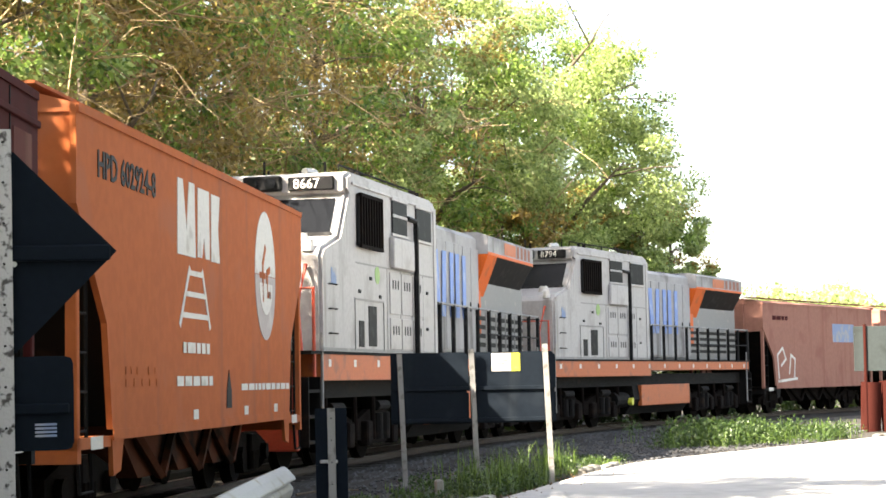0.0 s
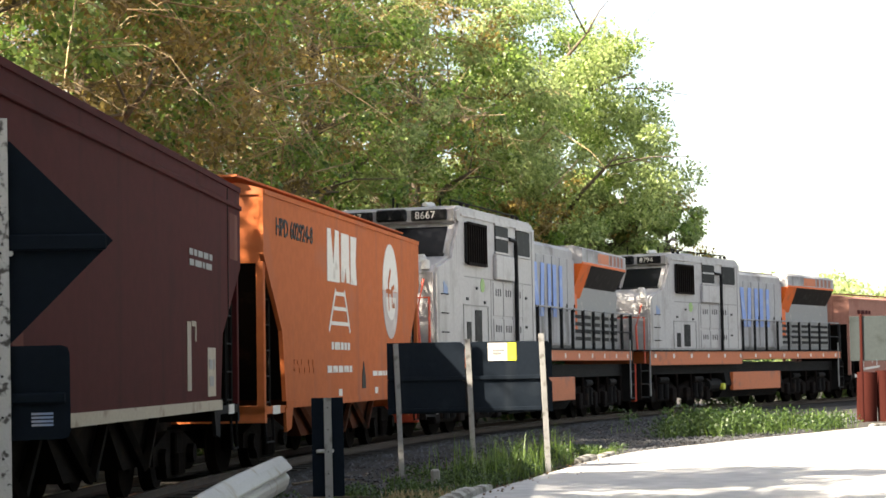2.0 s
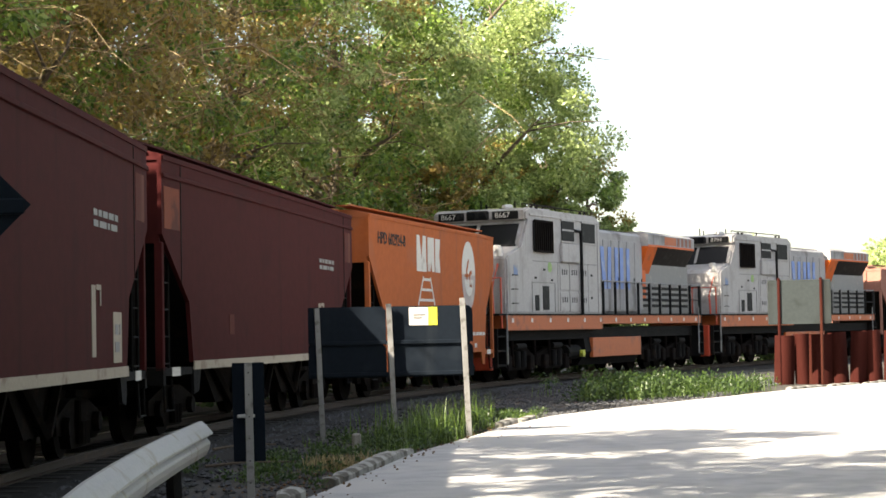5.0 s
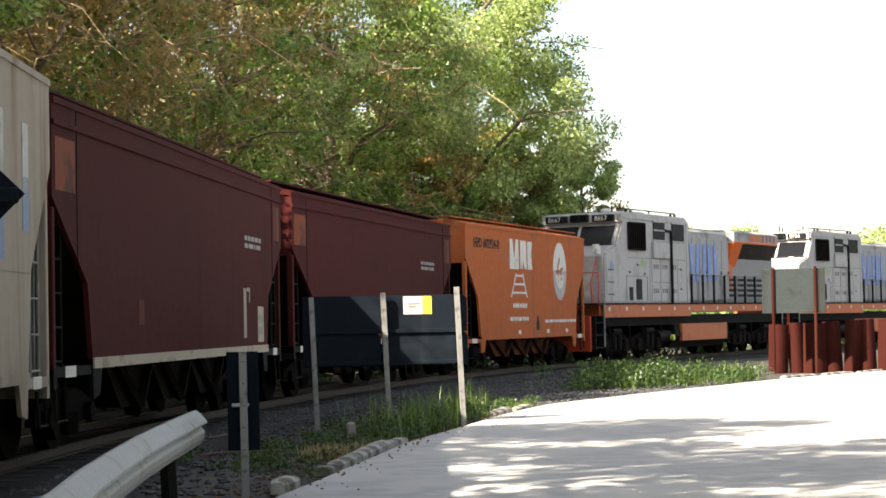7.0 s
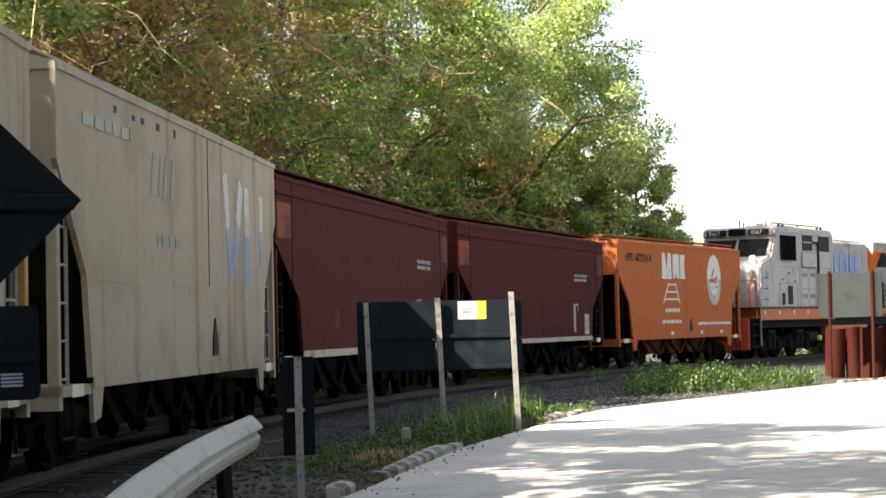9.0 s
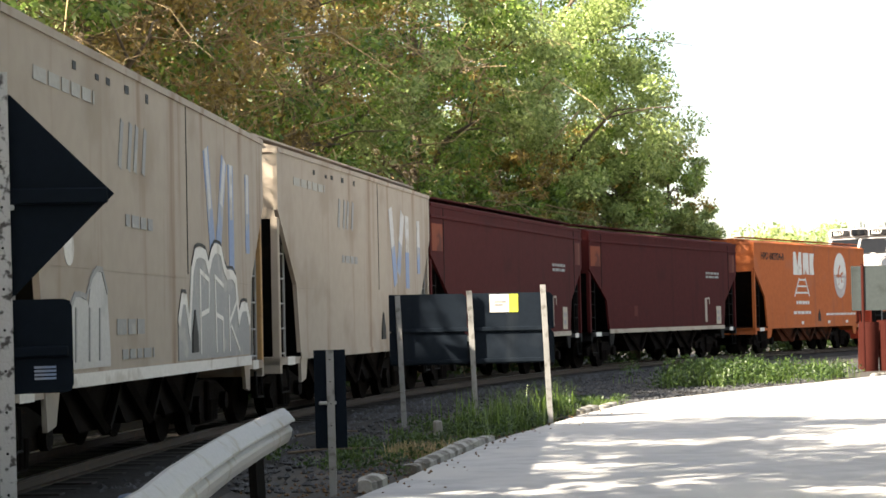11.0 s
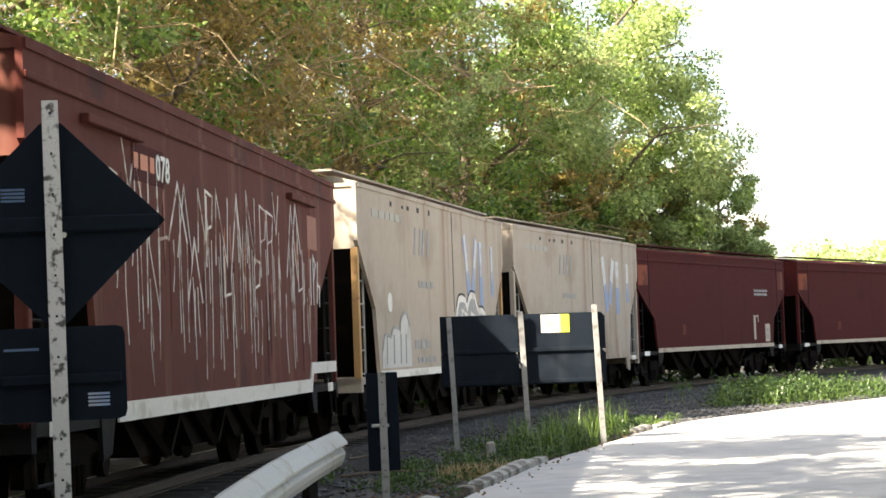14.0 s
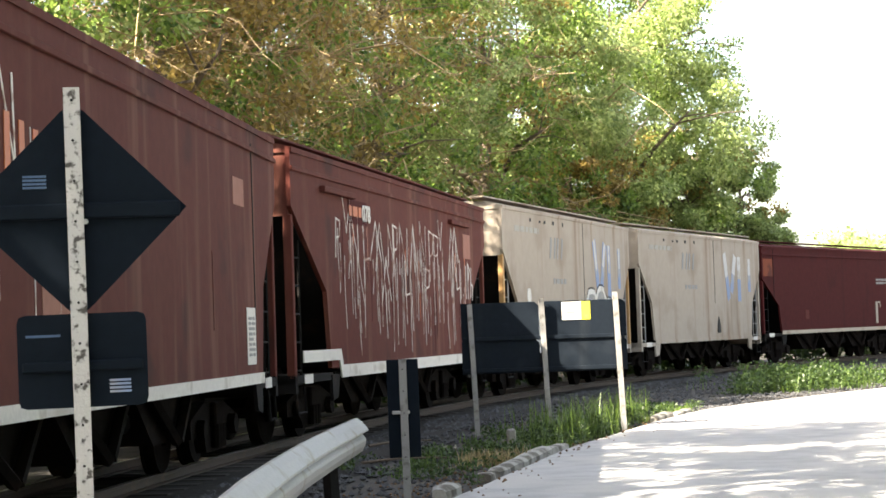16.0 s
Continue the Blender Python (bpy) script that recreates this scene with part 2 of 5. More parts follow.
def letters(text, size, mat, parent, m, name="lettering", label="", bold=0.0):
    """Writing in the built-in font, as a thin raised mesh in the xy plane of m."""
    cu = bpy.data.curves.new(name, "FONT")
    cu.body, cu.size, cu.extrude, cu.offset, cu.resolution_u = text, size, 0.004, bold, 2
    tmp = bpy.data.objects.new(name, cu)
    me = bpy.data.meshes.new_from_object(tmp)
    bpy.data.objects.remove(tmp)
    me.materials.clear()
    me.materials.append(mat)
    return share(name, me, parent, m, label)


# ---- the line of the track ----
START, HEADING = (-5.400, 12.000), -0.023
BENDS = ((14.0, 0.0071), (14.0, 0.0084), (14.0, 0.0087), (14.0, 0.0115), (14.0, 0.0032), (1000.0, 0.0032))


def track(s):
    """The place and heading (from +y towards +x) of the track's centre s metres along it."""
    x, y, th = *START, HEADING
    if s < 0:
        return x + math.sin(th) * s, y + math.cos(th) * s, th
    for length, k in BENDS:
        d = min(s, length)
        e = th + k * d
        x, y, th, s = x + (math.cos(th) - math.cos(e)) / k, y + (math.sin(e) - math.sin(th)) / k, e, s - d
        if s <= 0:
            break
    return x, y, th


def beside(s, right, z=0.0):
    x, y, th = track(s)
    return Vector((x + right * math.cos(th), y - right * math.sin(th), z))


def progress(t):
    return 16.53 + 4.715 * t + 0.00733 * t * t


def ride(s, half):
    """The pose of a vehicle whose bogies stand half metres before and behind s."""
    a, b = beside(s + half, 0), beside(s - half, 0)
    d = a - b
    c = (a + b) / 2
    return pose(c.x, c.y, 0, 0, 0, math.degrees(math.atan2(d.y, d.x)))

# ---- ground, road and track ----
GROUND_Z, ROAD_Z = -0.17, -0.10
# the road's edge beside the verge, from behind the camera to far away
EDGE = ((-2.6, -60.0), (-2.4, 5.0), (-2.0, 14.0), (-1.42, 18.2), (-0.58, 24.3), (0.95, 31.6), (1.75, 34.6), (4.1, 39.0), (7.9, 45.6), (11.6, 50.5), (20.0, 58.0), (60.0, 85.0), (150.0, 120.0))


def edge_at(y):
    for (xa, ya), (xb, yb) in zip(EDGE, EDGE[1:]):
        if y <= yb:
            return xa + (xb - xa) * (y - ya) / (yb - ya)
    return EDGE[-1][0]


def ground():
    bm = bmesh.new()
    cuts = [-2500, -400, -120, -60] + list(range(-40, 121, 4)) + [160, 300, 700, 2500]
    grid = [[bm.verts.new((x, y, GROUND_Z + 0.035 * noise.noise((x * 0.3, y * 0.3, 0)) - 0.02)) for y in cuts] for x in cuts]
    for i in range(len(cuts) - 1):
        for j in range(len(cuts) - 1):
            bm.faces.new((grid[i][j], grid[i + 1][j], grid[i + 1][j + 1], grid[i][j + 1]))
    tagged(part("ground", bm, EARTH, None, "bare earth and gravel ground beside the railway", True), "", "ground", "", "structure")


def road():
    bm = bmesh.new()
    ys = [-60, -20, 0] + [5 + 1.0 * i for i in range(60)] + [70, 85, 120]
    rows = []
    for y in ys:
        e = edge_at(y) + 0.10 * noise.noise((y * 0.7, 3.1, 0)) + 0.05 * noise.noise((y * 2.3, 9.1, 0))
        far = e + 11.0
        rows.append([bm.verts.new((e, y, GROUND_Z - 0.03)), bm.verts.new((e + 0.05, y, ROAD_Z - 0.02))]
                    + [bm.verts.new((e + 0.25 + (far - e - 0.25) * i / 6, y, ROAD_Z)) for i in range(7)] + [bm.verts.new((far + 0.05, y, GROUND_Z - 0.03))])
    for a, b in zip(rows, rows[1:]):
        for i in range(len(a) - 1):
            bm.faces.new((a[i], a[i + 1], b[i + 1], b[i]))
    tagged(part("road", bm, ASPHALT, None, "sun-bleached pale asphalt road with a broken edge"), "", "road", "", "structure")


def sweep(profile, s0, s1, step):
    """A profile of (right, z) carried along the track."""
    bm = bmesh.new()
    n = max(1, round((s1 - s0) / step))
    rows = [[bm.verts.new(beside(s0 + (s1 - s0) * i / n, r, z)) for r, z in profile] for i in range(n + 1)]
    for a, b in zip(rows, rows[1:]):
        for i in range(len(profile) - 1):
            bm.faces.new((a[i], b[i], b[i + 1], a[i + 1]))
    return bm


def railway():
    tagged(part("ballast_bed", sweep([(-2.9, -0.24), (-2.0, -0.13), (2.0, -0.13), (2.9, -0.24)], -60, 190, 2.0), BED, None,
                "grey stone ballast bed under the railway track"), "", "ballast", "", "structure")
    tr = thing("railway_track", Matrix(), "rusty steel railway track on weathered sleepers in ballast", "railway track", "", "structure")
    for side in (-1, 1):
        c = 0.53 * side
        web = [(c - 0.06, -0.125), (c - 0.06, -0.11), (c - 0.012, -0.10), (c - 0.012, -0.04), (c - 0.034, -0.03), (c - 0.034, -0.002),
               (c + 0.034, -0.002), (c + 0.034, -0.03), (c + 0.012, -0.04), (c + 0.012, -0.10), (c + 0.06, -0.11), (c + 0.06, -0.125)]
        rail = part("rail", sweep(web[::-1], -60, 190, 2.0), RAILSTEEL, tr, "brown rusted steel rail")
        part("rail_head", sweep([(c + 0.03, 0.0), (c - 0.03, 0.0)], -60, 190, 2.0), RAILTOP, rail, "polished running surface")
    me = finish("sleeper", boxes((-0.11, 0.11, -1.0, 1.0, -0.20, -0.118), bevel=0.012), SLEEPER)
    for i in range(140):
        s = -6 + i * 0.62
        share("sleeper", me, tr, ride(s, 0.3) @ pose(0, 0, random.uniform(-0.008, 0.004), 0, 0, random.uniform(-1.5, 1.5)))


def stones(name, label, count, where, mat, lo=0.02, hi=0.055):
    """Loose stones: flattened rough lumps, one mesh."""
    vs, fs = [], []
    base = [(1, 0, 0), (-1, 0, 0), (0, 1, 0), (0, -1, 0), (0, 0, 1), (0, 0, -1)]
    tri = [(0, 2, 4), (2, 1, 4), (1, 3, 4), (3, 0, 4), (2, 0, 5), (1, 2, 5), (3, 1, 5), (0, 3, 5)]
    for _ in range(count):
        p, r, a = where(), random.uniform(lo, hi), random.uniform(0, math.tau)
        k, k0 = [random.uniform(0.6, 1.3) for _ in range(6)], len(vs)
        for (x, y, z), q in zip(base, k):
            x, y = x * math.cos(a) - y * math.sin(a), x * math.sin(a) + y * math.cos(a)
            vs.append((p[0] + x * r * q, p[1] + y * r * q, p[2] + z * r * q * 0.7))
        fs += [tuple(k0 + i for i in f) for f in tri]
    me = bpy.data.meshes.new(name)
    me.from_pydata(vs, [], fs)
    me.materials.append(mat)
    tagged(new(name, me), label, name, "", "stuff")


def verge_spot():
    while True:
        s, r = random.uniform(6, 52), random.uniform(1.2, 8.5)
        p = beside(s, r, -0.15)
        if p.x < edge_at(p.y) - 0.25 and -20 < math.degrees(math.atan2(p.x, p.y)) < 14:
            p.z = -0.13 if r < 2 else -0.13 - 0.045 * min(1, r - 2)
            return p


def kerb():
    k = thing("kerb", Matrix(), "broken row of whitewashed kerb stones along the road edge", "kerb", "", "structure")
    rnd = random.Random(2)
    for y0, y1, shortest, longest in ((17.8, 18.5, 0.7, 0.8), (19.9, 20.2, 0.25, 0.3), (20.3, 24.3, 0.9, 2.2), (31.2, 33.0, 0.7, 1.3), (45.8, 52.0, 0.9, 2.0)):
        y = y0
        while y < y1:
            n = rnd.uniform(shortest, longest)
            hi = rnd.uniform(0.02, 0.065)
            bm = bmesh.new()
            cuts = max(2, int(n / 0.16))
            rows = []
            for i in range(cuts + 1):
                v = -n / 2 + n * i / cuts
                f = 0.65 if i in (0, cuts) else 1.0
                rows.append([bm.verts.new(Vector((x * f, v, z * f)) + 0.012 * noise.noise_vector(Vector((x * 5 + y * 7, v * 5, z * 9)))) for x, z in
                             ((-0.10, -0.12), (-0.095, hi * 0.6), (-0.05, hi), (0.05, hi), (0.095, hi * 0.5), (0.11, -0.12))])
            for p, q in zip(rows, rows[1:]):
                for i in range(5):
                    bm.faces.new((p[i], p[i + 1], q[i + 1], q[i]))
            bm.faces.new(rows[0][::-1]), bm.faces.new(rows[-1])
            bmesh.ops.recalc_face_normals(bm, faces=bm.faces[:])
            ob = part("kerb_stone", bm, STONE, k)
            c = y + n / 2
            slope = math.degrees(math.atan2(edge_at(c + 0.5) - edge_at(c - 0.5), 1.0))
            ob.matrix_basis = pose(edge_at(c) - 0.10 + rnd.uniform(-0.02, 0.02), c, ROAD_Z, rnd.uniform(-1, 1), rnd.uniform(-6, 6), -slope + rnd.uniform(-2.5, 2.5))
            y += n + rnd.choice((0.01, 0.02, 0.04))


def litter_spot():
    y = random.uniform(15, 33)
    p = Vector((edge_at(y) + random.gauss(-0.45, 0.4), y, 0))
    p.z = ROAD_Z + 0.004 if p.x > edge_at(y) + 0.1 else GROUND_Z + 0.02
    return p


# ---- plants ----
def leaves(centres, radii, count, size, rng, droop=0.4):
    """Arrays of small folded leaves scattered on and in ellipsoid clumps."""
    n = count
    w = radii.prod(axis=1) ** 0.66
    idx = rng.choice(len(centres), n, p=w / w.sum())
    d = rng.normal(size=(n, 3))
    d /= np.linalg.norm(d, axis=1)[:, None]
    p = centres[idx] + d * radii[idx] * (rng.random((n, 1)) ** 0.45)
    ax = rng.normal(size=(n, 3)) + d * 0.8
    ax[:, 2] -= droop
    ax /= np.linalg.norm(ax, axis=1)[:, None]
    up = rng.normal(size=(n, 3)) * 0.45 + d + np.array((0, 0, 0.5))
    side = np.cross(ax, up)
    side /= np.linalg.norm(side, axis=1)[:, None] + 1e-9
    nrm = np.cross(side, ax)
    ln = size * rng.uniform(0.6, 1.4, (n, 1))
    a = p
    b = p + ax * ln * 0.45 + side * ln * 0.28 - nrm * ln * 0.06
    c = p + ax * ln
    e = p + ax * ln * 0.45 - side * ln * 0.28 - nrm * ln * 0.06
    return np.stack((a, b, c, e), 1).reshape(-1, 3)


def quads(name, verts, mat, parent, label=""):
    n = len(verts) // 4
    me = bpy.data.meshes.new(name)
    me.vertices.add(n * 4)
    me.vertices.foreach_set("co", verts.astype(np.float32).ravel())
    me.loops.add(n * 4)
    me.loops.foreach_set("vertex_index", np.arange(n * 4, dtype=np.int32))
    me.polygons.add(n)
    me.polygons.foreach_set("loop_start", np.arange(0, n * 4, 4, dtype=np.int32))
    me.update()
    me.validate()
    me.materials.append(mat)
    ob = new(name, me)
    ob.parent = parent
    return tagged(ob, label)


def tree(at, h, r, mixes, size=0.16, twigs=0, seed=1, low=0.15, label="", clumps=70, lean=(0, 0)):
    """A tapered trunk with limbs and a crown of leaf clumps. mixes: (material, count, word) for each kind of leaf."""
    rng = np.random.default_rng(seed)
    rnd = random.Random(seed)
    t = thing("tree", pose(*at), label, "tree", "trees along the track")
    bm = bmesh.new()
    top = Vector((lean[0], lean[1], h * 0.86))
    mid = top * 0.5 + Vector((rnd.uniform(-0.5, 0.5), rnd.uniform(-0.5, 0.5), 0))
    tube(bm, [(0, 0, -0.3), mid * 0.4, mid, top * 0.8, top], 0.024 * h, 8, 0.03)
    tips = []
    for k in range(13):
        f = rnd.uniform(max(0.22, low), 0.85)
        base = mid * (f / 0.5) if f < 0.5 else mid.lerp(top, (f - 0.5) / 0.5)
        a = k * 2.4 + rnd.uniform(-0.4, 0.4)
        out = r * rnd.uniform(0.6, 0.95) * (1.15 - 0.5 * f) * (0.7 if r < 3.2 else 1.0)
        tip = base + Vector((math.cos(a) * out, math.sin(a) * out, out * rnd.uniform(0.15, 0.7)))
        m2 = base.lerp(tip, 0.5) + Vector((0, 0, rnd.uniform(0.1, 0.6)))
        tube(bm, [base, m2, tip], 0.009 * h, 6, 0.02)
        tips.append((base, m2, tip))
        for _ in range(3):
            q = m2.lerp(tip, rnd.random())
            e = q + Vector((rnd.gauss(0, 1), rnd.gauss(0, 1), rnd.gauss(0.3, 0.7))) * r * (0.14 if r < 3.2 else 0.25)
            tube(bm, [q, q.lerp(e, 0.5) + Vector((0, 0, 0.15)), e], 0.035, 5, 0.01)
    part("trunk", bm, BARK, t, "grey-brown trunk and limbs", True)
    # clumps fill a rounded crown with an uneven outline
    cs, rs = [], []
    while len(cs) < clumps:
        d = rng.normal(size=3)
        d /= np.linalg.norm(d)
        k = rng.random() ** 0.4
        z = low * h + (h * (1 - low)) * (0.5 + 0.5 * d[2] * k)
        wide = r * (0.62 + 0.5 * math.sin(math.pi * min(1, max(0, (z / h - low) / (1 - low) * 0.85 + 0.12))))
        hor = np.array((d[0], d[1])) / (math.hypot(d[0], d[1]) + 1e-6)
        rad = wide * math.sqrt(max(0.05, 1 - (d[2] * k) ** 2)) * rng.uniform(0.35, 1.0) * 0.9
        cs.append((hor[0] * rad + lean[0] * z / h, hor[1] * rad + lean[1] * z / h, z))
        q = rng.uniform(0.28, 0.85) * (r / 4.5)
        rs.append((q * 1.2, q * 1.2, q * 0.75))
    cs, rs = np.array(cs), np.array(rs)
    order = rng.permutation(len(cs))
    k0 = 0
    for mat, count, word, share_of in mixes:
        k1 = min(len(cs), k0 + max(2, round(share_of * len(cs))))
        pick = order[k0:k1]
        k0 = k1 if k1 < len(cs) else 0
        quads("crown", leaves(cs[pick], rs[pick], count, size, rng), mat, t, word)
    if twigs:
        bm = bmesh.new()
        for k in range(twigs):
            c = cs[rng.integers(len(cs))]
            p = Vector(c) + Vector(rng.normal(size=3)) * 0.5
            a = rng.uniform(0, math.tau)
            d = Vector((math.cos(a), math.sin(a), rng.uniform(-0.3, 0.9)))
            n = rng.uniform(1.8, 4.2) if k % 14 == 0 else rng.uniform(0.4, 1.9)
            bend = Vector((0, 0, -rng.uniform(0.1, 0.7) * n))
            w = Vector(rng.normal(size=3)) * 0.12 * n
            tube(bm, [p, p + d * n * 0.4 + bend * 0.05 + w, p + d * n * 0.75 + bend * 0.35, p + d * n + bend], rng.uniform(0.018, 0.032) if k % 14 == 0 else rng.uniform(0.006, 0.016), 3, 0.004)
        tagged(part("twig_tangle", bm, TWIG, t, "bare dry brown twigs"), kind="stuff")
    return t


def trees():
    g, d, l, y = LEAF, LEAF_DARK, LEAF_LIGHT, LEAF_DRY
    green = "full green leafy roadside tree beside the track"
    dry = "half-dry tree with brown twigs and green patches beside the track"
    spots = [  # along, away to the left, height, radius, mix, twigs, label
        (56, 5.8, 15.4, 5.7, ((l, 66000, "yellow-green leaves with sunlight in their colour", 0.75), (g, 18000, "green leaves", 0.25)), 12, "tall sunny light-green tree at the end of the row"),
        (47, 6.0, 15.8, 4.8, ((g, 28000, "green leaves", 0.4), (l, 32000, "yellow-green leaves with sunlight in their colour", 0.4), (y, 7000, "dry olive leaves", 0.2)), 150, green),
        (40, 6.0, 16.0, 4.6, ((g, 30000, "green leaves", 0.55), (l, 12000, "yellow-green leaves with sunlight in their colour", 0.25), (y, 8000, "dry olive leaves", 0.2)), 260, green),
        (33, 6.2, 16.5, 4.6, ((y, 14000, "dry olive leaves", 0.4), (g, 28000, "green leaves", 0.6)), 560, dry),
        (26, 6.0, 16.5, 4.5, ((y, 16000, "dry olive leaves", 0.5), (g, 24000, "green leaves", 0.5)), 680, dry),
        (19, 6.6, 15.5, 4.5, ((g, 24000, "green leaves", 0.5), (l, 17000, "yellow-green leaves with sunlight in their colour", 0.3), (y, 6000, "dry olive leaves", 0.2)), 320, green),
        (10, 7.4, 13.5, 4.0, ((g, 14000, "green leaves", 0.5), (l, 11000, "yellow-green leaves with sunlight in their colour", 0.3), (y, 5500, "dry olive leaves", 0.2)), 250, green),
    ]
    for i, (s, off, h, r, mix, tw, lab) in enumerate(spots):
        tree(beside(s, -off, GROUND_Z), h, r, mix, 0.15, round(tw * 5.0), 11 + i, 0.12, lab, 250)
    for i, (s, off, h, r) in enumerate(((58, 12.0, 10, 4.4), (50, 12.5, 11, 4.6), (41, 12.5, 10.5, 4.8), (32, 12.5, 10, 4.8), (23, 12.5, 10, 4.8))):
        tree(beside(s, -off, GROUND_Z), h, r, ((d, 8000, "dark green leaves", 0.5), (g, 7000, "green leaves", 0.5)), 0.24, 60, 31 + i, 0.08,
             "dark leafy tree in the second row behind the track", 70)
    # low growth under the crowns
    for i, (s, off, h, r) in enumerate(((62.5, 3.9, 8.6, 2.5), (60.0, 4.4, 11.2, 3.1), (57.5, 4.8, 9.5, 2.8), (54, 4.5, 8.6, 2.6), (50, 4.5, 8.0, 2.4), (46.5, 4.2, 6.4, 2.0), (43, 3.9, 5.2, 2.0), (38, 3.9, 5.6, 2.0), (33, 3.9, 5.2, 2.0), (28, 4.0, 5.8, 2.0), (23, 4.0, 5.6, 2.0), (18, 4.2, 5.4, 2.0))):
        # bushes past 52 m take the paler leaf colour, which holds sunlight
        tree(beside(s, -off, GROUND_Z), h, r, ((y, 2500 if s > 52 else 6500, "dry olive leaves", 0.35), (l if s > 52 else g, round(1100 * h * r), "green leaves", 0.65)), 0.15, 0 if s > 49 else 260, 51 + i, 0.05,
             "tall scrubby bush with dry twigs beside the track", 75)
    # trees on the near stretch behind the track, whose crowns dapple the road and the wagons; the last is an added one,
    # unseen behind the camera
    for i, (x, y0, h, r) in enumerate(((-10.4, 16.5, 14.5, 4.6), (-10.0, 9.5, 16.0, 4.9), (-10.6, 2.0, 16.5, 5.2), (-11.5, -7.0, 15.0, 5.6), (4.0, -12.0, 15.0, 6.2))):
        tree((x, y0, GROUND_Z), h, r, ((g, 9000, "green leaves", 0.6), (d, 5000, "dark green leaves", 0.4)), 0.27, 60, 71 + i, 0.25, "leafy shade tree beside the railway", 90, (0, 0))
    # unseen trees added across the road and behind the camera, to close off sky light
    for i, (x, y0, h, r) in enumerate(((17.0, 24.0, 13.0, 5.0), (12.0, 20.0, 13.5, 4.8), (11.2, 12.0, 15.0, 6.0), (10.8, 3.0, 15.0, 6.4), (10.8, -7.0, 15.0, 6.4), (17.5, 8.0, 15.0, 6.0), (17.5, -3.0, 15.0, 6.0))):
        tree((x, y0, GROUND_Z), h, r, ((d, 15000, "dark green leaves", 0.6), (g, 8000, "green leaves", 0.4)), 0.42, 0, 91 + i, 0.06, "unseen added tree that blocks sky light", 60)
    # unseen hedge added across the road and behind the camera, to keep low sky light off the wagons
    rng = np.random.default_rng(17)
    cs = [(9.9 + rng.uniform(-0.5, 0.9), y0, rng.uniform(0.0, 5.0)) for y0 in np.linspace(-24, 19, 330)] + [(x, -15.5 + rng.uniform(-0.7, 0.7), rng.uniform(0.0, 5.0)) for x in np.linspace(-3, 11, 130)]
    hedge = thing("hedge", Matrix(), "unseen added hedge that blocks low sky light", "hedge", "", "stuff")
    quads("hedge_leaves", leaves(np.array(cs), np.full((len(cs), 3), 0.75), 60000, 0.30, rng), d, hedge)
    # dark undergrowth behind the track
    rng = np.random.default_rng(9)
    cs, rs = [], []
    for k in range(400):
        q = beside(-12 + 115 * k / 400, -rng.uniform(2.5, 4.4), rng.uniform(0.0, 1.9 if k < 270 else 1.3))
        cs.append(tuple(q)), rs.append((0.7, 0.7, 0.6))
    under = thing("undergrowth", Matrix(), "tangled dark green undergrowth behind the track", "undergrowth", "", "stuff")
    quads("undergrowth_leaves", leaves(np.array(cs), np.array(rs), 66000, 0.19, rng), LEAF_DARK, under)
    # far greenery beyond the bend
    rng = np.random.default_rng(5)
    cs, rs = [], []
    for k in range(230):
        a, dist = radians(rng.uniform(4.5, 17.0)), rng.uniform(120, 170)
        hh = 6.3 + 1.6 * noise.noise((math.degrees(a) * 0.8, 0.5, 0)) + (2.6 if abs(math.degrees(a) - 9.35) < 0.3 else 0)
        cs.append((math.sin(a) * dist, math.cos(a) * dist, rng.uniform(0.05, 1.0) * hh))
        rs.append((1.9, 1.9, 1.1))
    wood = thing("far_bushes", Matrix(), "distant sunlit yellow-green bushes beyond the bend", "bushes", "", "stuff")
    quads("bush_leaves", leaves(np.array(cs), np.array(rs), 60000, 0.34, rng), LEAF_LIGHT, wood)


def blades(name, label, spots, mat, lo, hi, per, spread, seed):
    """Tufts of grass: bent tapering blades."""
    rng = np.random.default_rng(seed)
    out = []
    for p in spots:
        for _ in range(per):
            a, n = rng.uniform(0, math.tau), rng.uniform(lo, hi)
            b = np.array(p) + np.array((rng.normal() * spread, rng.normal() * spread, 0))
            d, w = np.array((math.cos(a), math.sin(a), 0)), 0.004 + 0.006 * rng.random()
            sd = np.array((-d[1], d[0], 0)) * w
            lean = rng.uniform(0.05, 0.5)
            m = b + d * n * lean * 0.35 + np.array((0, 0, n * 0.6))
            e = b + d * n * lean + np.array((0, 0, n * (1 - 0.3 * lean)))
            out += [b - sd, b + sd, m + sd * 0.7, m - sd * 0.7, m - sd * 0.7, m + sd * 0.7, e + sd * 0.1, e - sd * 0.1]
    ob = quads(name, np.array(out), mat, None)
    return tagged(ob, label, "grass", "", "stuff")


def weeds(name, label, spots, count, size, mat, seed, r=(0.16, 0.16, 0.14)):
    """Leafy low weeds: small leaves in clumps."""
    rng = np.random.default_rng(seed)
    cs = np.array(spots)
    rs = np.array(r)[None, :] * rng.uniform(0.6, 1.4, (len(cs), 1))
    tagged(quads(name, leaves(cs, rs, count, size, rng, -0.5), mat, None), label, "weeds", "", "stuff")


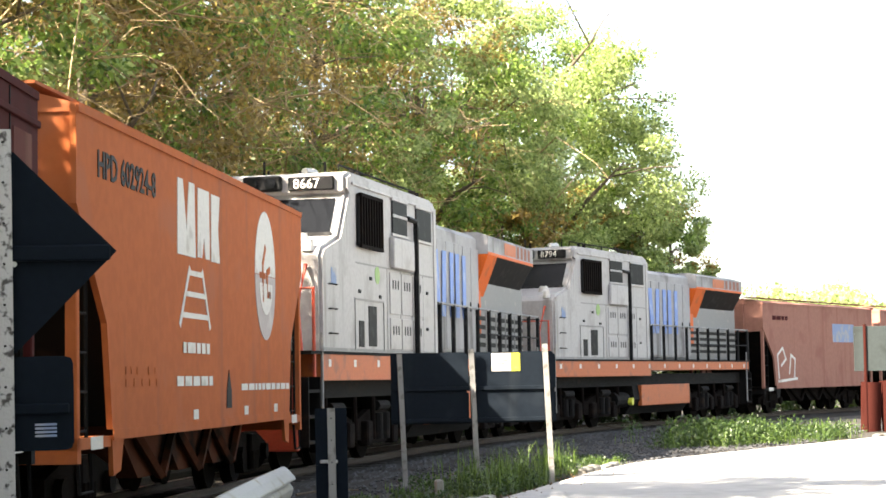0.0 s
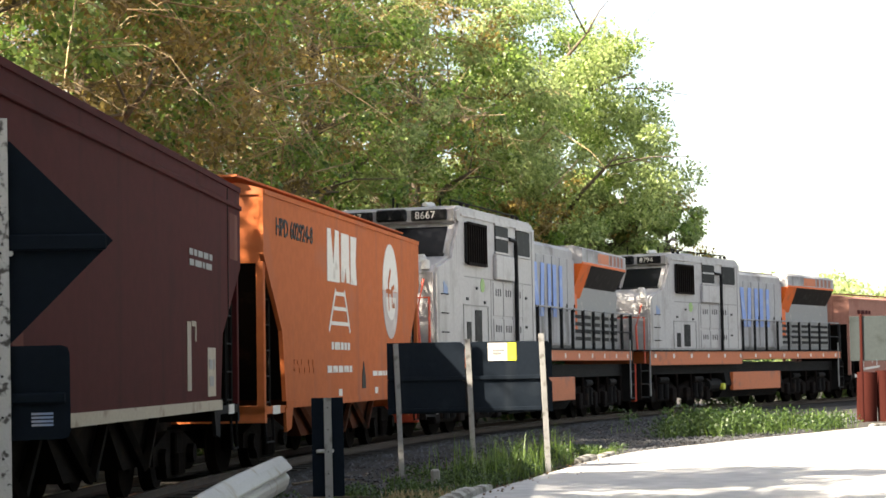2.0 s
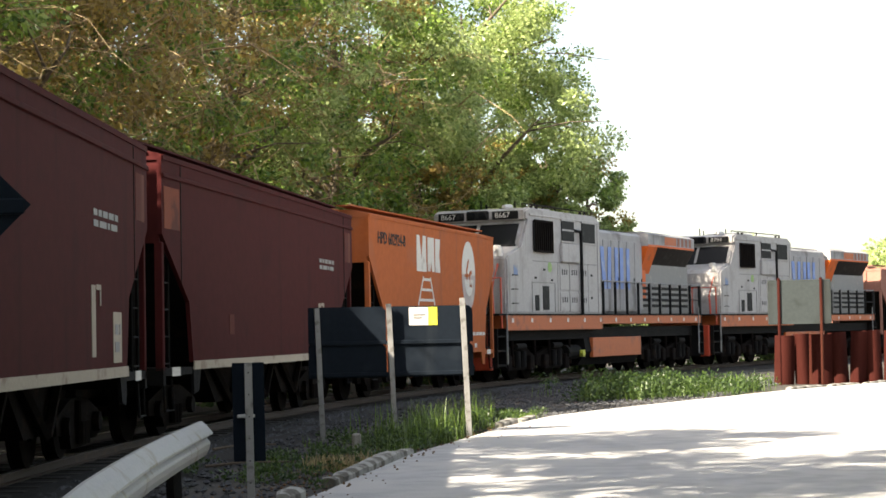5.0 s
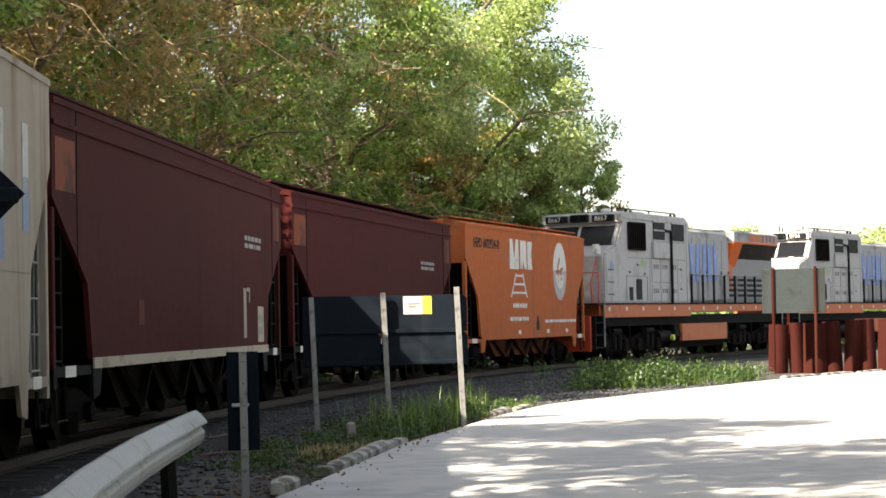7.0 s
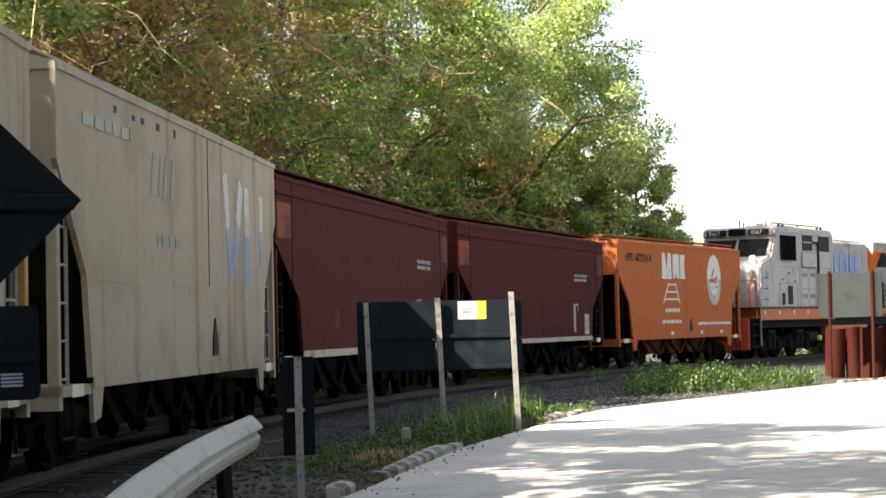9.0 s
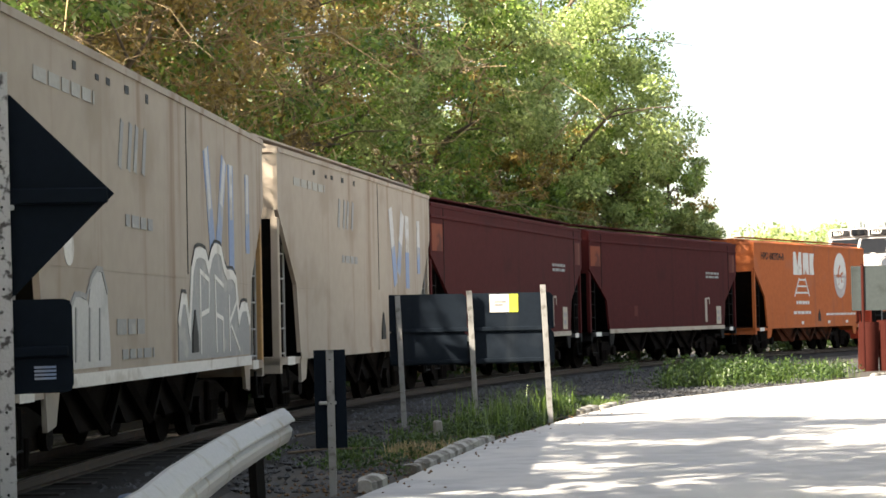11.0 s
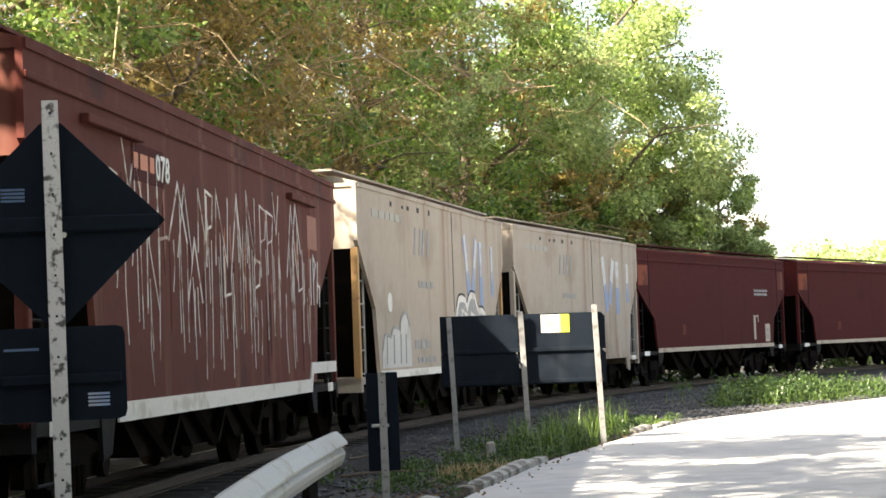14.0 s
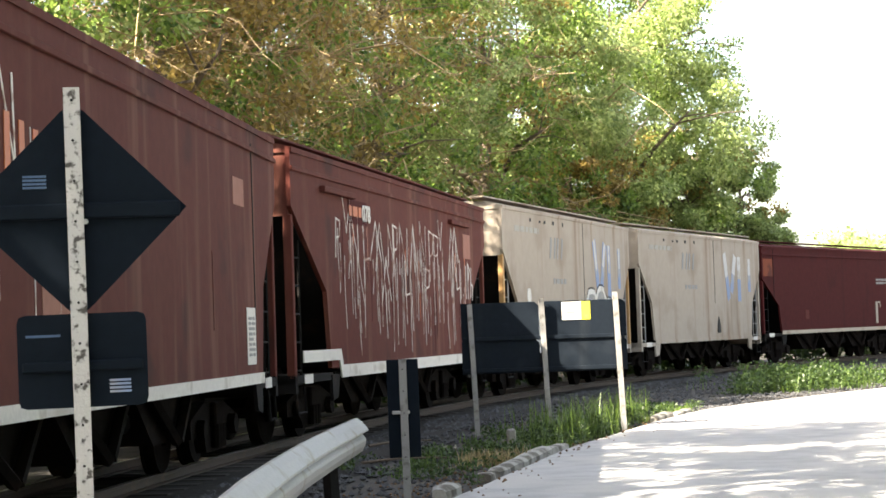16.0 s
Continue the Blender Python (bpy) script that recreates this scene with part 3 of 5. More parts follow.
def verge_plants():
    rnd = random.Random(4)

    def near(x, y, sx, sy, n, z0=0.0, z1=0.0):
        all_of = [(x + rnd.gauss(0, sx), y + rnd.gauss(0, sy), GROUND_Z + rnd.uniform(z0, z1)) for _ in range(n)]
        return [q for q in all_of if q[0] < edge_at(q[1]) - 0.15 and Vector((q[0], q[1], 0)).length < 60]

    tall = near(-0.2, 27.6, 0.28, 0.8, 26) + near(-0.75, 26.6, 0.3, 0.8, 12) + near(0.35, 30.4, 0.25, 0.9, 22)
    blades("tall_grass", "tall bright green weeds growing along the road edge", tall, GRASS, 0.10, 0.70, 16, 0.11, 1)
    weeds("leafy_weeds", "leafy green weeds among the grass at the road edge", [(x, y, GROUND_Z + rnd.uniform(0.03, 0.22)) for x, y, z in tall], 3000, 0.055, LEAF_DARK, 7)
    blades("short_grass", "patchy short grass on the gravel verge", near(-1.0, 25.5, 0.6, 2.2, 26) + near(1.0, 34.0, 0.6, 1.6, 22) + near(-1.9, 22.5, 0.5, 1.0, 5), GRASS, 0.04, 0.20, 18, 0.12, 2)
    weeds("ground_weeds", "low leafy weeds on the gravel verge", near(-1.2, 25.0, 0.7, 2.4, 60, 0, 0.12) + near(0.6, 34.0, 0.5, 1.8, 30, 0, 0.10) + near(-2.1, 22.4, 0.5, 1.4, 16, 0, 0.08), 6500, 0.05, LEAF_DARK, 8, (0.2, 0.2, 0.07))
    bank = near(4.6, 45.2, 0.8, 1.2, 150, 0.0, 0.48) + near(3.4, 43.4, 0.4, 0.6, 24, 0.0, 0.2) + near(6.8, 47.6, 0.7, 0.9, 50, 0, 0.26)
    weeds("weed_bank", "low bank of green weeds beside the track", bank, 12000, 0.075, LEAF_DARK, 3, (0.3, 0.3, 0.18))
    blades("bank_grass", "grass stalks standing in the weed bank", [(x, y, GROUND_Z) for x, y, z in bank[::3]], GRASS, 0.10, 0.62, 12, 0.17, 5)
    blades("dry_grass", "tuft of dry yellow straw on the verge", near(-1.35, 22.6, 0.2, 0.3, 22), DRYGRASS, 0.06, 0.22, 24, 0.08, 6)

# ---- wagons and locomotives ----
def wheelset(parent, x, r=0.42):
    """An axle with two flanged wheels."""
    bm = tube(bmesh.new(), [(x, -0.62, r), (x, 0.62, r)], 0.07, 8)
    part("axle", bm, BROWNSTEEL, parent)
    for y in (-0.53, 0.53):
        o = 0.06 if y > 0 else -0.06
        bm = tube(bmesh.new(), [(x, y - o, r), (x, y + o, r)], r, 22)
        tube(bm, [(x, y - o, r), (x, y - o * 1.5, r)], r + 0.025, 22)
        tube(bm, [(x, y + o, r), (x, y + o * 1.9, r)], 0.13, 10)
        part("wheel", bm, BROWNSTEEL, parent, "dusty steel wheel, coloured darker for shade")


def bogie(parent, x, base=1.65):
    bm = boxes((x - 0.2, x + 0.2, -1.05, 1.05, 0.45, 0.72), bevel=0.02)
    b = part("bogie", bm, BROWNSTEEL, parent, "dusty cast steel bogie, coloured darker for shade")
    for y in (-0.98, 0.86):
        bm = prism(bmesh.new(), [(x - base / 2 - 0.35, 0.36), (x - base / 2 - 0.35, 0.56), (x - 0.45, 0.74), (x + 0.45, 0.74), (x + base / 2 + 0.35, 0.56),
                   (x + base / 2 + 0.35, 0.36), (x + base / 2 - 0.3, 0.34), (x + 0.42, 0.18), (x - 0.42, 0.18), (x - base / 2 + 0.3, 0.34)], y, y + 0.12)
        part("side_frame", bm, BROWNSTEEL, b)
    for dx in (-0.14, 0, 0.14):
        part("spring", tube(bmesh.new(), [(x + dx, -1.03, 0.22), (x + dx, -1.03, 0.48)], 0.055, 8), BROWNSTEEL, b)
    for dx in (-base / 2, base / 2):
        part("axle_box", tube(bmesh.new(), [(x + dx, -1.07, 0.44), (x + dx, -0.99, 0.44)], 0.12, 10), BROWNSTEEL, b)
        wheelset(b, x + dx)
    return b


def coupler(parent, x, way):
    bm = boxes((min(x, x + way * 0.62), max(x, x + way * 0.62), -0.09, 0.09, 0.68, 0.86), bevel=0.02)
    box(bm, min(x + way * 0.5, x + way * 0.72), max(x + way * 0.5, x + way * 0.72), -0.17, 0.17, 0.62, 0.92, bevel=0.04)
    part("coupler", bm, DARK, parent)
    bm = tube(bmesh.new(), [(x, 0.3, 0.75), (x + way * 0.2, 0.3, 0.5), (x + way * 0.55, 0.25, 0.45)], 0.03, 6)
    part("brake_hose", bm, DARK, parent)


def ladder(parent, x, y, z0, z1, along, mat, width=0.42, name="ladder"):
    """A ladder that stands across (along = False) or along the wagon."""
    bm = bmesh.new()
    for k in (-width / 2, width / 2):
        a = (x + k, y) if along else (x, y + k)
        tube(bm, [(*a, z0), (*a, z1)], 0.02, 5)
    n = int((z1 - z0) / 0.36)
    for i in range(n + 1):
        z = z0 + 0.1 + i * 0.36
        if z < z1:
            tube(bm, [(x - width / 2, y, z), (x + width / 2, y, z)] if along else [(x, y - width / 2, z), (x, y + width / 2, z)], 0.014, 5)
    return part(name, bm, mat, parent)


def mark(name, parent, x0, x1, z0, z1, mat, y=-1.452, label=""):
    """A thin painted or riveted plate on the near side."""
    return part(name, boxes((x0, x1, y - 0.004, y, z0, z1)), mat, parent, label)


def stroke(bm, pts, w, y=-1.458):
    """A painted line of that width through points (x, z) on the near side: one raised ribbon."""
    pts = [Vector(p) for p in pts]
    rows = []
    for i, p in enumerate(pts):
        a = (p - pts[i - 1]).normalized() if i else (pts[1] - p).normalized()
        b = (pts[i + 1] - p).normalized() if i < len(pts) - 1 else a
        n = Vector((-a.y - b.y, a.x + b.x))
        n = n.normalized() if n.length > 0.2 else Vector((-a.y, a.x))
        n *= w / 2 / max(0.45, abs(n.dot(Vector((-a.y, a.x)))))
        rows.append([bm.verts.new((q.x, v, q.y)) for q, v in ((p + n, y + 0.006), (p + n, y), (p - n, y), (p - n, y + 0.006))])
    for r0, r1 in zip(rows, rows[1:]):
        for k in range(3):
            bm.faces.new((r0[k], r0[k + 1], r1[k + 1], r1[k]))
    return bm


def strokes(parent, name, mat, lines, w, y=-1.464, label=""):
    """Every painted line a part of its own."""
    for pts in lines:
        part(name, stroke(bmesh.new(), pts, w, y), mat, parent, label)


def hopper_wagon(label, paint, length, top=3.95, sill=1.0, inset=1.15, knee=(3.05, 2.0), stripe=None, seams=(), post=None, stripe_step=0.0, roof=None, end_panel=False, group="hopper wagons of the train", cap=0.0, half_body=1.45):
    """A covered hopper wagon. x runs forward, the near side is -y, z from the rail top."""
    w = thing("hopper_wagon", Matrix(), label, "hopper wagon", group)
    L, post, roof = length / 2, post or paint, roof or paint
    hi, lo = knee
    bl = L - inset
    outline = [(-L, top), (L, top), (L, hi), (bl + 0.18, lo), (bl, sill), (-bl, sill), (-bl - 0.18, lo), (-L, hi)]
    for y in (-half_body, half_body - 0.06):
        part("side_sheet", prism(bmesh.new(), outline, y, y + 0.06), paint, w)
    # roof: a top sheet with a rounded eave, hatches and a walkway
    bm = prism(bmesh.new(), [(-half_body - 0.02, top - 0.07), (-half_body - 0.02, top), (-half_body + 0.35, top + 0.10 + cap), (half_body - 0.35, top + 0.10 + cap), (half_body + 0.02, top), (half_body + 0.02, top - 0.07)], -L + 0.02, L - 0.02, "x")
    rf = part("roof", bm, roof, w)
    for i in range(4):
        x = -L + length * (i + 0.5) / 4
        part("hatch", boxes((x - 0.75, x + 0.75, -0.45, 0.45, top + 0.10 + cap, top + 0.19 + cap), bevel=0.03), roof, rf)
    part("roof_walk", boxes((-L - 0.15, L + 0.15, -1.12, -0.78, top + 0.17 + cap, top + 0.20 + cap)), roof, rf)
    # ends: upper plate with a stiffener, slope sheet, corner posts, end sill
    for e in (-1, 1):
        x = e * (L - 0.05)
        bm = boxes((min(x, x - e * 0.05), max(x, x - e * 0.05), -half_body + 0.06, half_body - 0.06, hi - 0.12, top - 0.02))
        for y in (-0.7, 0.0, 0.7):
            box(bm, min(x, x + e * 0.06), max(x, x + e * 0.06), y - 0.04, y + 0.04, hi - 0.12, top - 0.05)
        part("end_plate", bm, paint, w)
        # slope sheet coloured near black, as the shade inside the open end
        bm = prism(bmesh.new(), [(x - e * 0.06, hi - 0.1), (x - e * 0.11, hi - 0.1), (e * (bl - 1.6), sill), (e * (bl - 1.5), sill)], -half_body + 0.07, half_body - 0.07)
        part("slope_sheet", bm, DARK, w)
        for y in (-half_body + 0.02, half_body - 0.13):
            bm = boxes((min(x, x - e * 0.10), max(x, x - e * 0.10), y, y + 0.11, sill - 0.1, hi - 0.1), bevel=0.012)
            part("corner_post", bm, post, w)
        bm = boxes((min(x, e * (bl - 0.1)), max(x, e * (bl - 0.1)), -half_body + 0.02, half_body - 0.02, sill - 0.16, sill - 0.06))
        box(bm, min(x, x - e * 0.12), max(x, x - e * 0.12), -half_body + 0.02, half_body - 0.02, sill - 0.28, sill - 0.05)
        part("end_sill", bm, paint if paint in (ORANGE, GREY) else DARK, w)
        mark("end_mark", w, x - e * 0.62 - 0.2, x - e * 0.62 + 0.2, sill - 0.17, sill - 0.05, WHITE, -half_body + 0.018, "white painted sill end")
        ladder(w, e * (L - 0.40), -half_body + 0.10, sill - 0.1, hi + 0.1, True, LAMPGREY if paint is GREY else DARK)
        if not (paint is ORANGE and e < 0):
            ladder(w, e * (L + 0.02), 0.95 if e < 0 else -1.05, sill - 0.1, top, False, LAMPGREY if paint is GREY else DARK)
        # painted leg under each end of the side
        part("side_leg", prism(bmesh.new(), [(e * bl, sill - 0.09), (e * (bl - 0.42), sill - 0.09), (e * (bl - 0.30), sill - 0.40), (e * (bl - 0.04), sill - 0.44)], -half_body + 0.005, -half_body + 0.05), paint if paint in (ORANGE, GREY) else DARK, w)
        part("brake_wheel" if e < 0 else "end_bracket", tube(bmesh.new(), [(x, 0.2, 1.9), (x + e * 0.06, 0.2, 1.9)], 0.26 if e < 0 else 0.08, 14), DARK, w)
        bogie(w, e * (bl - 0.55))
        coupler(w, e * (L - 0.15), e)
        step = tube(bmesh.new(), [(x - e * 0.1, -half_body + 0.05, sill - 0.2), (x - e * 0.1, -half_body + 0.03, 0.45), (x - e * 0.5, -half_body + 0.03, 0.45), (x - e * 0.5, -half_body + 0.05, sill - 0.2)], 0.02, 5)
        part("stirrup_step", step, DARK, w)
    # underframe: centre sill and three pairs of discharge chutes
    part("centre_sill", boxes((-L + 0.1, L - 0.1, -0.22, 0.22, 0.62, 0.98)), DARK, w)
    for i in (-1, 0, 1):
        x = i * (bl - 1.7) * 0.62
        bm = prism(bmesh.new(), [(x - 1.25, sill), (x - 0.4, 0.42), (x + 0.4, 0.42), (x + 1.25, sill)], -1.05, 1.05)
        # chute and strut colours already hold the shade below the body
        part("discharge_chute", bm, SHADED_ORANGE if paint is ORANGE else BROWNSTEEL, w)
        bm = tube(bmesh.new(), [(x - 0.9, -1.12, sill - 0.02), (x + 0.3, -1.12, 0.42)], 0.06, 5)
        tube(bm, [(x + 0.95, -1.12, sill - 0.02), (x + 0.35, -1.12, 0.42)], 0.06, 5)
        part("chute_strut", bm, SHADED_ORANGE if paint is ORANGE else BROWNSTEEL, w)
    part("air_tank", tube(bmesh.new(), [(0.9, -0.75, 0.72), (2.1, -0.75, 0.72)], 0.19, 12), DARK, w)
    bm = tube(bmesh.new(), [(-bl + 1, -1.2, sill - 0.08), (bl - 1, -1.2, sill - 0.08)], 0.025, 5)
    part("brake_pipe", bm, DARK, w)
    if stripe:
        if stripe_step:
            k, z = bl - 0.55, stripe_step
            bm = prism(bmesh.new(), [(-k, sill + 0.03), (k, sill + 0.03), (k + 0.12, sill + z), (L - 0.35, sill + z), (L - 0.35, sill + z - 0.15), (k + 0.2, sill + z - 0.15), (k + 0.08, sill - 0.14), (-k - 0.08, sill - 0.14), (-k - 0.2, sill + z - 0.15), (-L + 0.35, sill + z - 0.15), (-L + 0.35, sill + z), (-k - 0.12, sill + z)], -half_body - 0.02, -half_body)
        else:
            bm = boxes((-bl, bl, -half_body - 0.02, -half_body, sill - 0.10, sill + 0.02))
        part("side_sill", bm, stripe, w, "pale painted side sill")
    else:
        bm = boxes((-bl, bl, -half_body - 0.015, -half_body, sill - 0.10, sill))
        part("side_sill", bm, paint, w)
    for x in seams:
        part("panel_seam", boxes((x - 0.012, x + 0.012, -half_body - 0.006, -half_body, lo, top - 0.08)), DARK, w)
    if seams:
        part("panel_seam", boxes((-bl - 0.1, bl + 0.1, -half_body - 0.005, -half_body, lo - 0.05, lo - 0.03)), paint, w)
    if paint in (BROWN, RUSTY):
        part("top_chord", boxes((-L, L, -half_body - 0.03, -half_body, top - 0.30, top - 0.24), bevel=0.008), paint, w)
    if end_panel:
        for e in (-1, 1):
            part("end_rib", boxes((e * (L - 0.93) - 0.012, e * (L - 0.93) + 0.012, -half_body - 0.008, -half_body, lo + 0.25, top - 0.08)), DARK, w)
    return w


def side_text(w, text, x, z, size, mat, name="lettering", label="", bold=0.0, y=-1.456):
    return letters(text, size, mat, w, Matrix.Translation((x, y, z)) @ pose(0, 0, 0, 90, 0, 0), name, label, bold)


def bars(parent, x0, x1, z0, z1, rows, mat, y=-1.456, name="painted_line"):
    """Small writing too fine to read: plain bars."""
    rnd = random.Random(int(x0 * 100 + z0 * 10))
    h = (z1 - z0) / rows
    for i in range(rows):
        x = x0
        while x < x1 - 0.05:
            n = min(rnd.uniform(0.12, 0.4), x1 - x)
            part(name, boxes((x, x + n, y - 0.004, y, z0 + i * h + h * 0.2, z0 + i * h + h * 0.8)), mat, parent)
            x += n + 0.07


def orange_markings(w):
    side_text(w, "HPD 602924-8", -5.15, 3.36, 0.36, BLACK, "wagon_number", "black stencilled wagon number", 0.006)
    # company mark: three plain notched blocks
    for poly in ([(-2.03, 2.84), (-1.17, 2.84), (-1.20, 3.68), (-1.46, 3.68), (-1.60, 3.12), (-1.76, 3.68), (-2.00, 3.68)],
                 [(-1.06, 2.86), (-0.84, 2.86), (-0.74, 3.10), (-0.66, 2.86), (-0.44, 2.86), (-0.46, 3.66), (-1.03, 3.66)],
                 [(-0.36, 2.85), (0.10, 2.85), (0.02, 3.25), (0.12, 3.65), (-0.34, 3.65)]):
        part("company_mark", prism(bmesh.new(), poly, -1.458, -1.45), WHITE, w, "white painted company mark")
    bm = bmesh.new()
    stroke(bm, ((-1.95, 2.05), (-1.45, 2.72)), 0.07), stroke(bm, ((-0.45, 2.05), (-0.85, 2.72)), 0.07)
    for k, z in enumerate((2.18, 2.42, 2.66)):
        stroke(bm, ((-1.85 + k * 0.19, z), (-0.52 - k * 0.15, z)), 0.06)
    part("track_symbol", bm, WHITE, w, "white painted track symbol")
    bars(w, -1.8, -0.5, 1.72, 1.92, 1, WHITE)
    bars(w, -2.1, -0.3, 1.36, 1.54, 1, WHITE)
    bars(w, 1.3, 5.0 - 0.4, 1.30, 1.44, 1, WHITE)
    bars(w, -4.2, -2.9, 1.38, 1.62, 2, ORANGE)
    # oval emblem: white above, grey below, an orange curl in it
    def oval(cx, cz, a, b, t0, t1, n=22):
        return [(cx + a * math.cos(t0 + (t1 - t0) * i / n), cz + b * math.sin(t0 + (t1 - t0) * i / n)) for i in range(n + 1)]
    em = part("emblem_upper", prism(bmesh.new(), oval(2.95, 2.86, 0.70, 0.86, 0.0, math.pi), -1.458, -1.45), WHITE, w, "white oval emblem")
    part("emblem_lower", prism(bmesh.new(), oval(2.95, 2.85, 0.70, 0.86, math.pi, math.tau), -1.458, -1.45), material("faded_emblem_grey", (0.42, 0.36, 0.34), 0.6, wear=(0.5, 0.45, 0.42), wear_scale=2), w, "faded grey half of the emblem")
    bm = bmesh.new()
    stroke(bm, ((2.75, 2.50), (2.75, 3.0), (2.95, 3.25)), 0.09, -1.464), stroke(bm, ((2.5, 2.85), (2.95, 2.85)), 0.08, -1.464)
    stroke(bm, ((3.25, 2.95), (3.05, 2.9), (3.05, 2.6), (3.3, 2.6)), 0.09, -1.464)
    part("emblem_curl", bm, ORANGE, em)
    part("emblem_base", prism(bmesh.new(), oval(2.95, 2.75, 0.45, 0.42, math.pi, math.tau), -1.464, -1.458), WHITE, em)
    part("drain_slot", prism(bmesh.new(), [(0.42, 1.12), (0.72, 1.12), (0.70, 1.34), (0.57, 1.58), (0.44, 1.34)], -1.458, -1.45), BLACK, w, "dark slot in the side")
    for x in (-1.2, 1.6, 3.6):
        mark("tie_down", w, x - 0.12, x + 0.12, 1.02, 1.13, WHITE)


def brown_markings(w, patch=True):
    if patch:
        mark("patch_plate", w, -6.88, -6.12, 2.86, 3.42, PATCH, label="orange-brown patch plate")
        mark("patch_plate", w, 6.15, 6.75, 2.86, 3.45, RUSTY)
    bars(w, 3.55, 4.95, 2.62, 2.86, 2, LAMPGREY, name="wagon_number")
    mark("tall_board", w, 3.40, 3.62, 1.22, 2.0, GREY, label="pale painted slab")
    strokes(w, "painted_bracket", GREY, (((3.62, 1.98), (3.86, 1.98), (3.86, 1.78)),), 0.06)
    mark("data_board", w, 4.62, 5.12, 1.14, 1.72, CREAM, label="pale data board")
    bars(w, 4.70, 5.04, 1.22, 1.62, 2, LAMPGREY, -1.458)
    mark("small_plate", w, -3.4, -3.1, 1.45, 1.75, RUSTY)


def grey_markings(w, fresh):
    pale = material("faded_white_mark", (0.56, 0.55, 0.54), 0.65, spec=0.1, wear=(0.42, 0.38, 0.33), wear_scale=3.0, wear_at=0.5)
    for pts, width in ((((1.95, 3.50), (2.35, 2.10)), 0.30), (((3.05, 3.45), (2.60, 2.30)), 0.30), (((3.45, 3.42), (3.45, 2.05)), 0.32), (((4.55, 3.38), (4.55, 2.35)), 0.26)):
        mid = tuple((p + q) / 2 for p, q in zip(*pts))
        part("mark_bar", stroke(bmesh.new(), (pts[0], mid), width if not fresh else width * 0.5), pale, w, "faded white half of the company mark")
        part("mark_bar", stroke(bmesh.new(), (mid, pts[1]), width, -1.4565), PALEBLUE, w, "faded blue half of the company mark")
        if fresh:
            part("mark_bar", stroke(bmesh.new(), pts, width, -1.4555), PALEBLUE, w)
    bm = bmesh.new()
    for x in (-2.1, -1.75, -1.5, -1.15):
        stroke(bm, ((x, 2.95), (x + 0.12, 3.42)), 0.12)
    part("old_mark", bm, LAMPGREY, w, "faint dark remains of lettering")
    bars(w, -1.9, -0.7, 2.36, 2.56, 1, LAMPGREY)
    bars(w, -4.9, -3.0, 3.42, 3.62, 1, material("faint_grey", (0.34, 0.32, 0.28), 0.6), name="wagon_number")
    part("drain_slot", prism(bmesh.new(), [(1.02, 1.12), (1.34, 1.12), (1.32, 1.34), (1.18, 1.6), (1.04, 1.34)], -1.47, -1.45), BLACK, w, "dark slot in the side")
    rnd = random.Random(3)
    for k in range(5):
        x = -3.6 + k * 0.62 + rnd.uniform(-0.2, 0.2)
        mark("chip", w, x, x + rnd.uniform(0.06, 0.16), 3.70, 3.70 + rnd.uniform(0.05, 0.12), BLACK)
    if not fresh:
        return
    # graffiti: grey block shapes with white and dark outlines
    def bubbles(x0, x1, floor, lobes):
        """A rounded outline from left to right over lobes (middle, half width, top)."""
        n = int((x1 - x0) / 0.09)
        line = []
        for i in range(n + 1):
            x = x0 + (x1 - x0) * i / n
            z = max([floor + 0.12] + [floor + (t - floor) * math.sqrt(max(0, 1 - ((x - c) / hw) ** 4)) for c, hw, t in lobes if abs(x - c) < hw])
            line.append((x, z))
        return [(x0, floor)] + line + [(x1, floor)]
    big = bubbles(0.35, 4.55, 1.04, ((0.62, 0.3, 1.72), (1.55, 0.62, 2.26), (2.5, 0.55, 2.34), (3.3, 0.55, 2.05), (4.2, 0.4, 1.66)))
    part("graffiti", prism(bmesh.new(), big, -1.458, -1.45), LAMPGREY, w, "grey and white sprayed graffiti")
    strokes(w, "graffiti_outline", WHITE, (big[1:-1:2],), 0.12)
    strokes(w, "graffiti_outline", WHITE, (((1.5, 1.1), (1.5, 2.05), (2.0, 1.95), (1.95, 1.6), (1.55, 1.55)), ((2.4, 1.1), (2.35, 2.0), (2.85, 1.9)), ((2.4, 1.55), (2.8, 1.5), (2.8, 1.1)),
            ((3.2, 1.1), (3.2, 1.8)), ((3.2, 1.45), (3.75, 1.75)), ((3.3, 1.42), (3.85, 1.1))), 0.055)
    strokes(w, "graffiti_outline", BLACK, ([(x, z + 0.09) for x, z in big[1:-1:2]],), 0.035, -1.4625)
    small = bubbles(-4.5, -2.55, 1.06, ((-4.2, 0.32, 1.6), (-3.6, 0.42, 1.72), (-2.95, 0.38, 1.96)))
    part("graffiti", prism(bmesh.new(), small, -1.458, -1.45), material("graffiti_pale", (0.46, 0.45, 0.43), 0.6, wear=(0.36, 0.35, 0.33), wear_scale=3), w, "pale sprayed graffiti")
    strokes(w, "graffiti_outline", LAMPGREY, [((x, 1.12), (x + 0.03, 1.6)) for x in (-4.2, -3.75, -3.3, -2.95)] + [small[1:-1:2]], 0.05)
    bars(w, -2.3, -1.2, 1.30, 1.55, 1, LAMPGREY)
    bars(w, -2.1, -0.8, 1.08, 1.24, 1, LAMPGREY)
    part("round_tag", tube(bmesh.new(), [(-3.9, -1.456, 2.12), (-3.9, -1.45, 2.12)], 0.16, 14), WHITE, w)


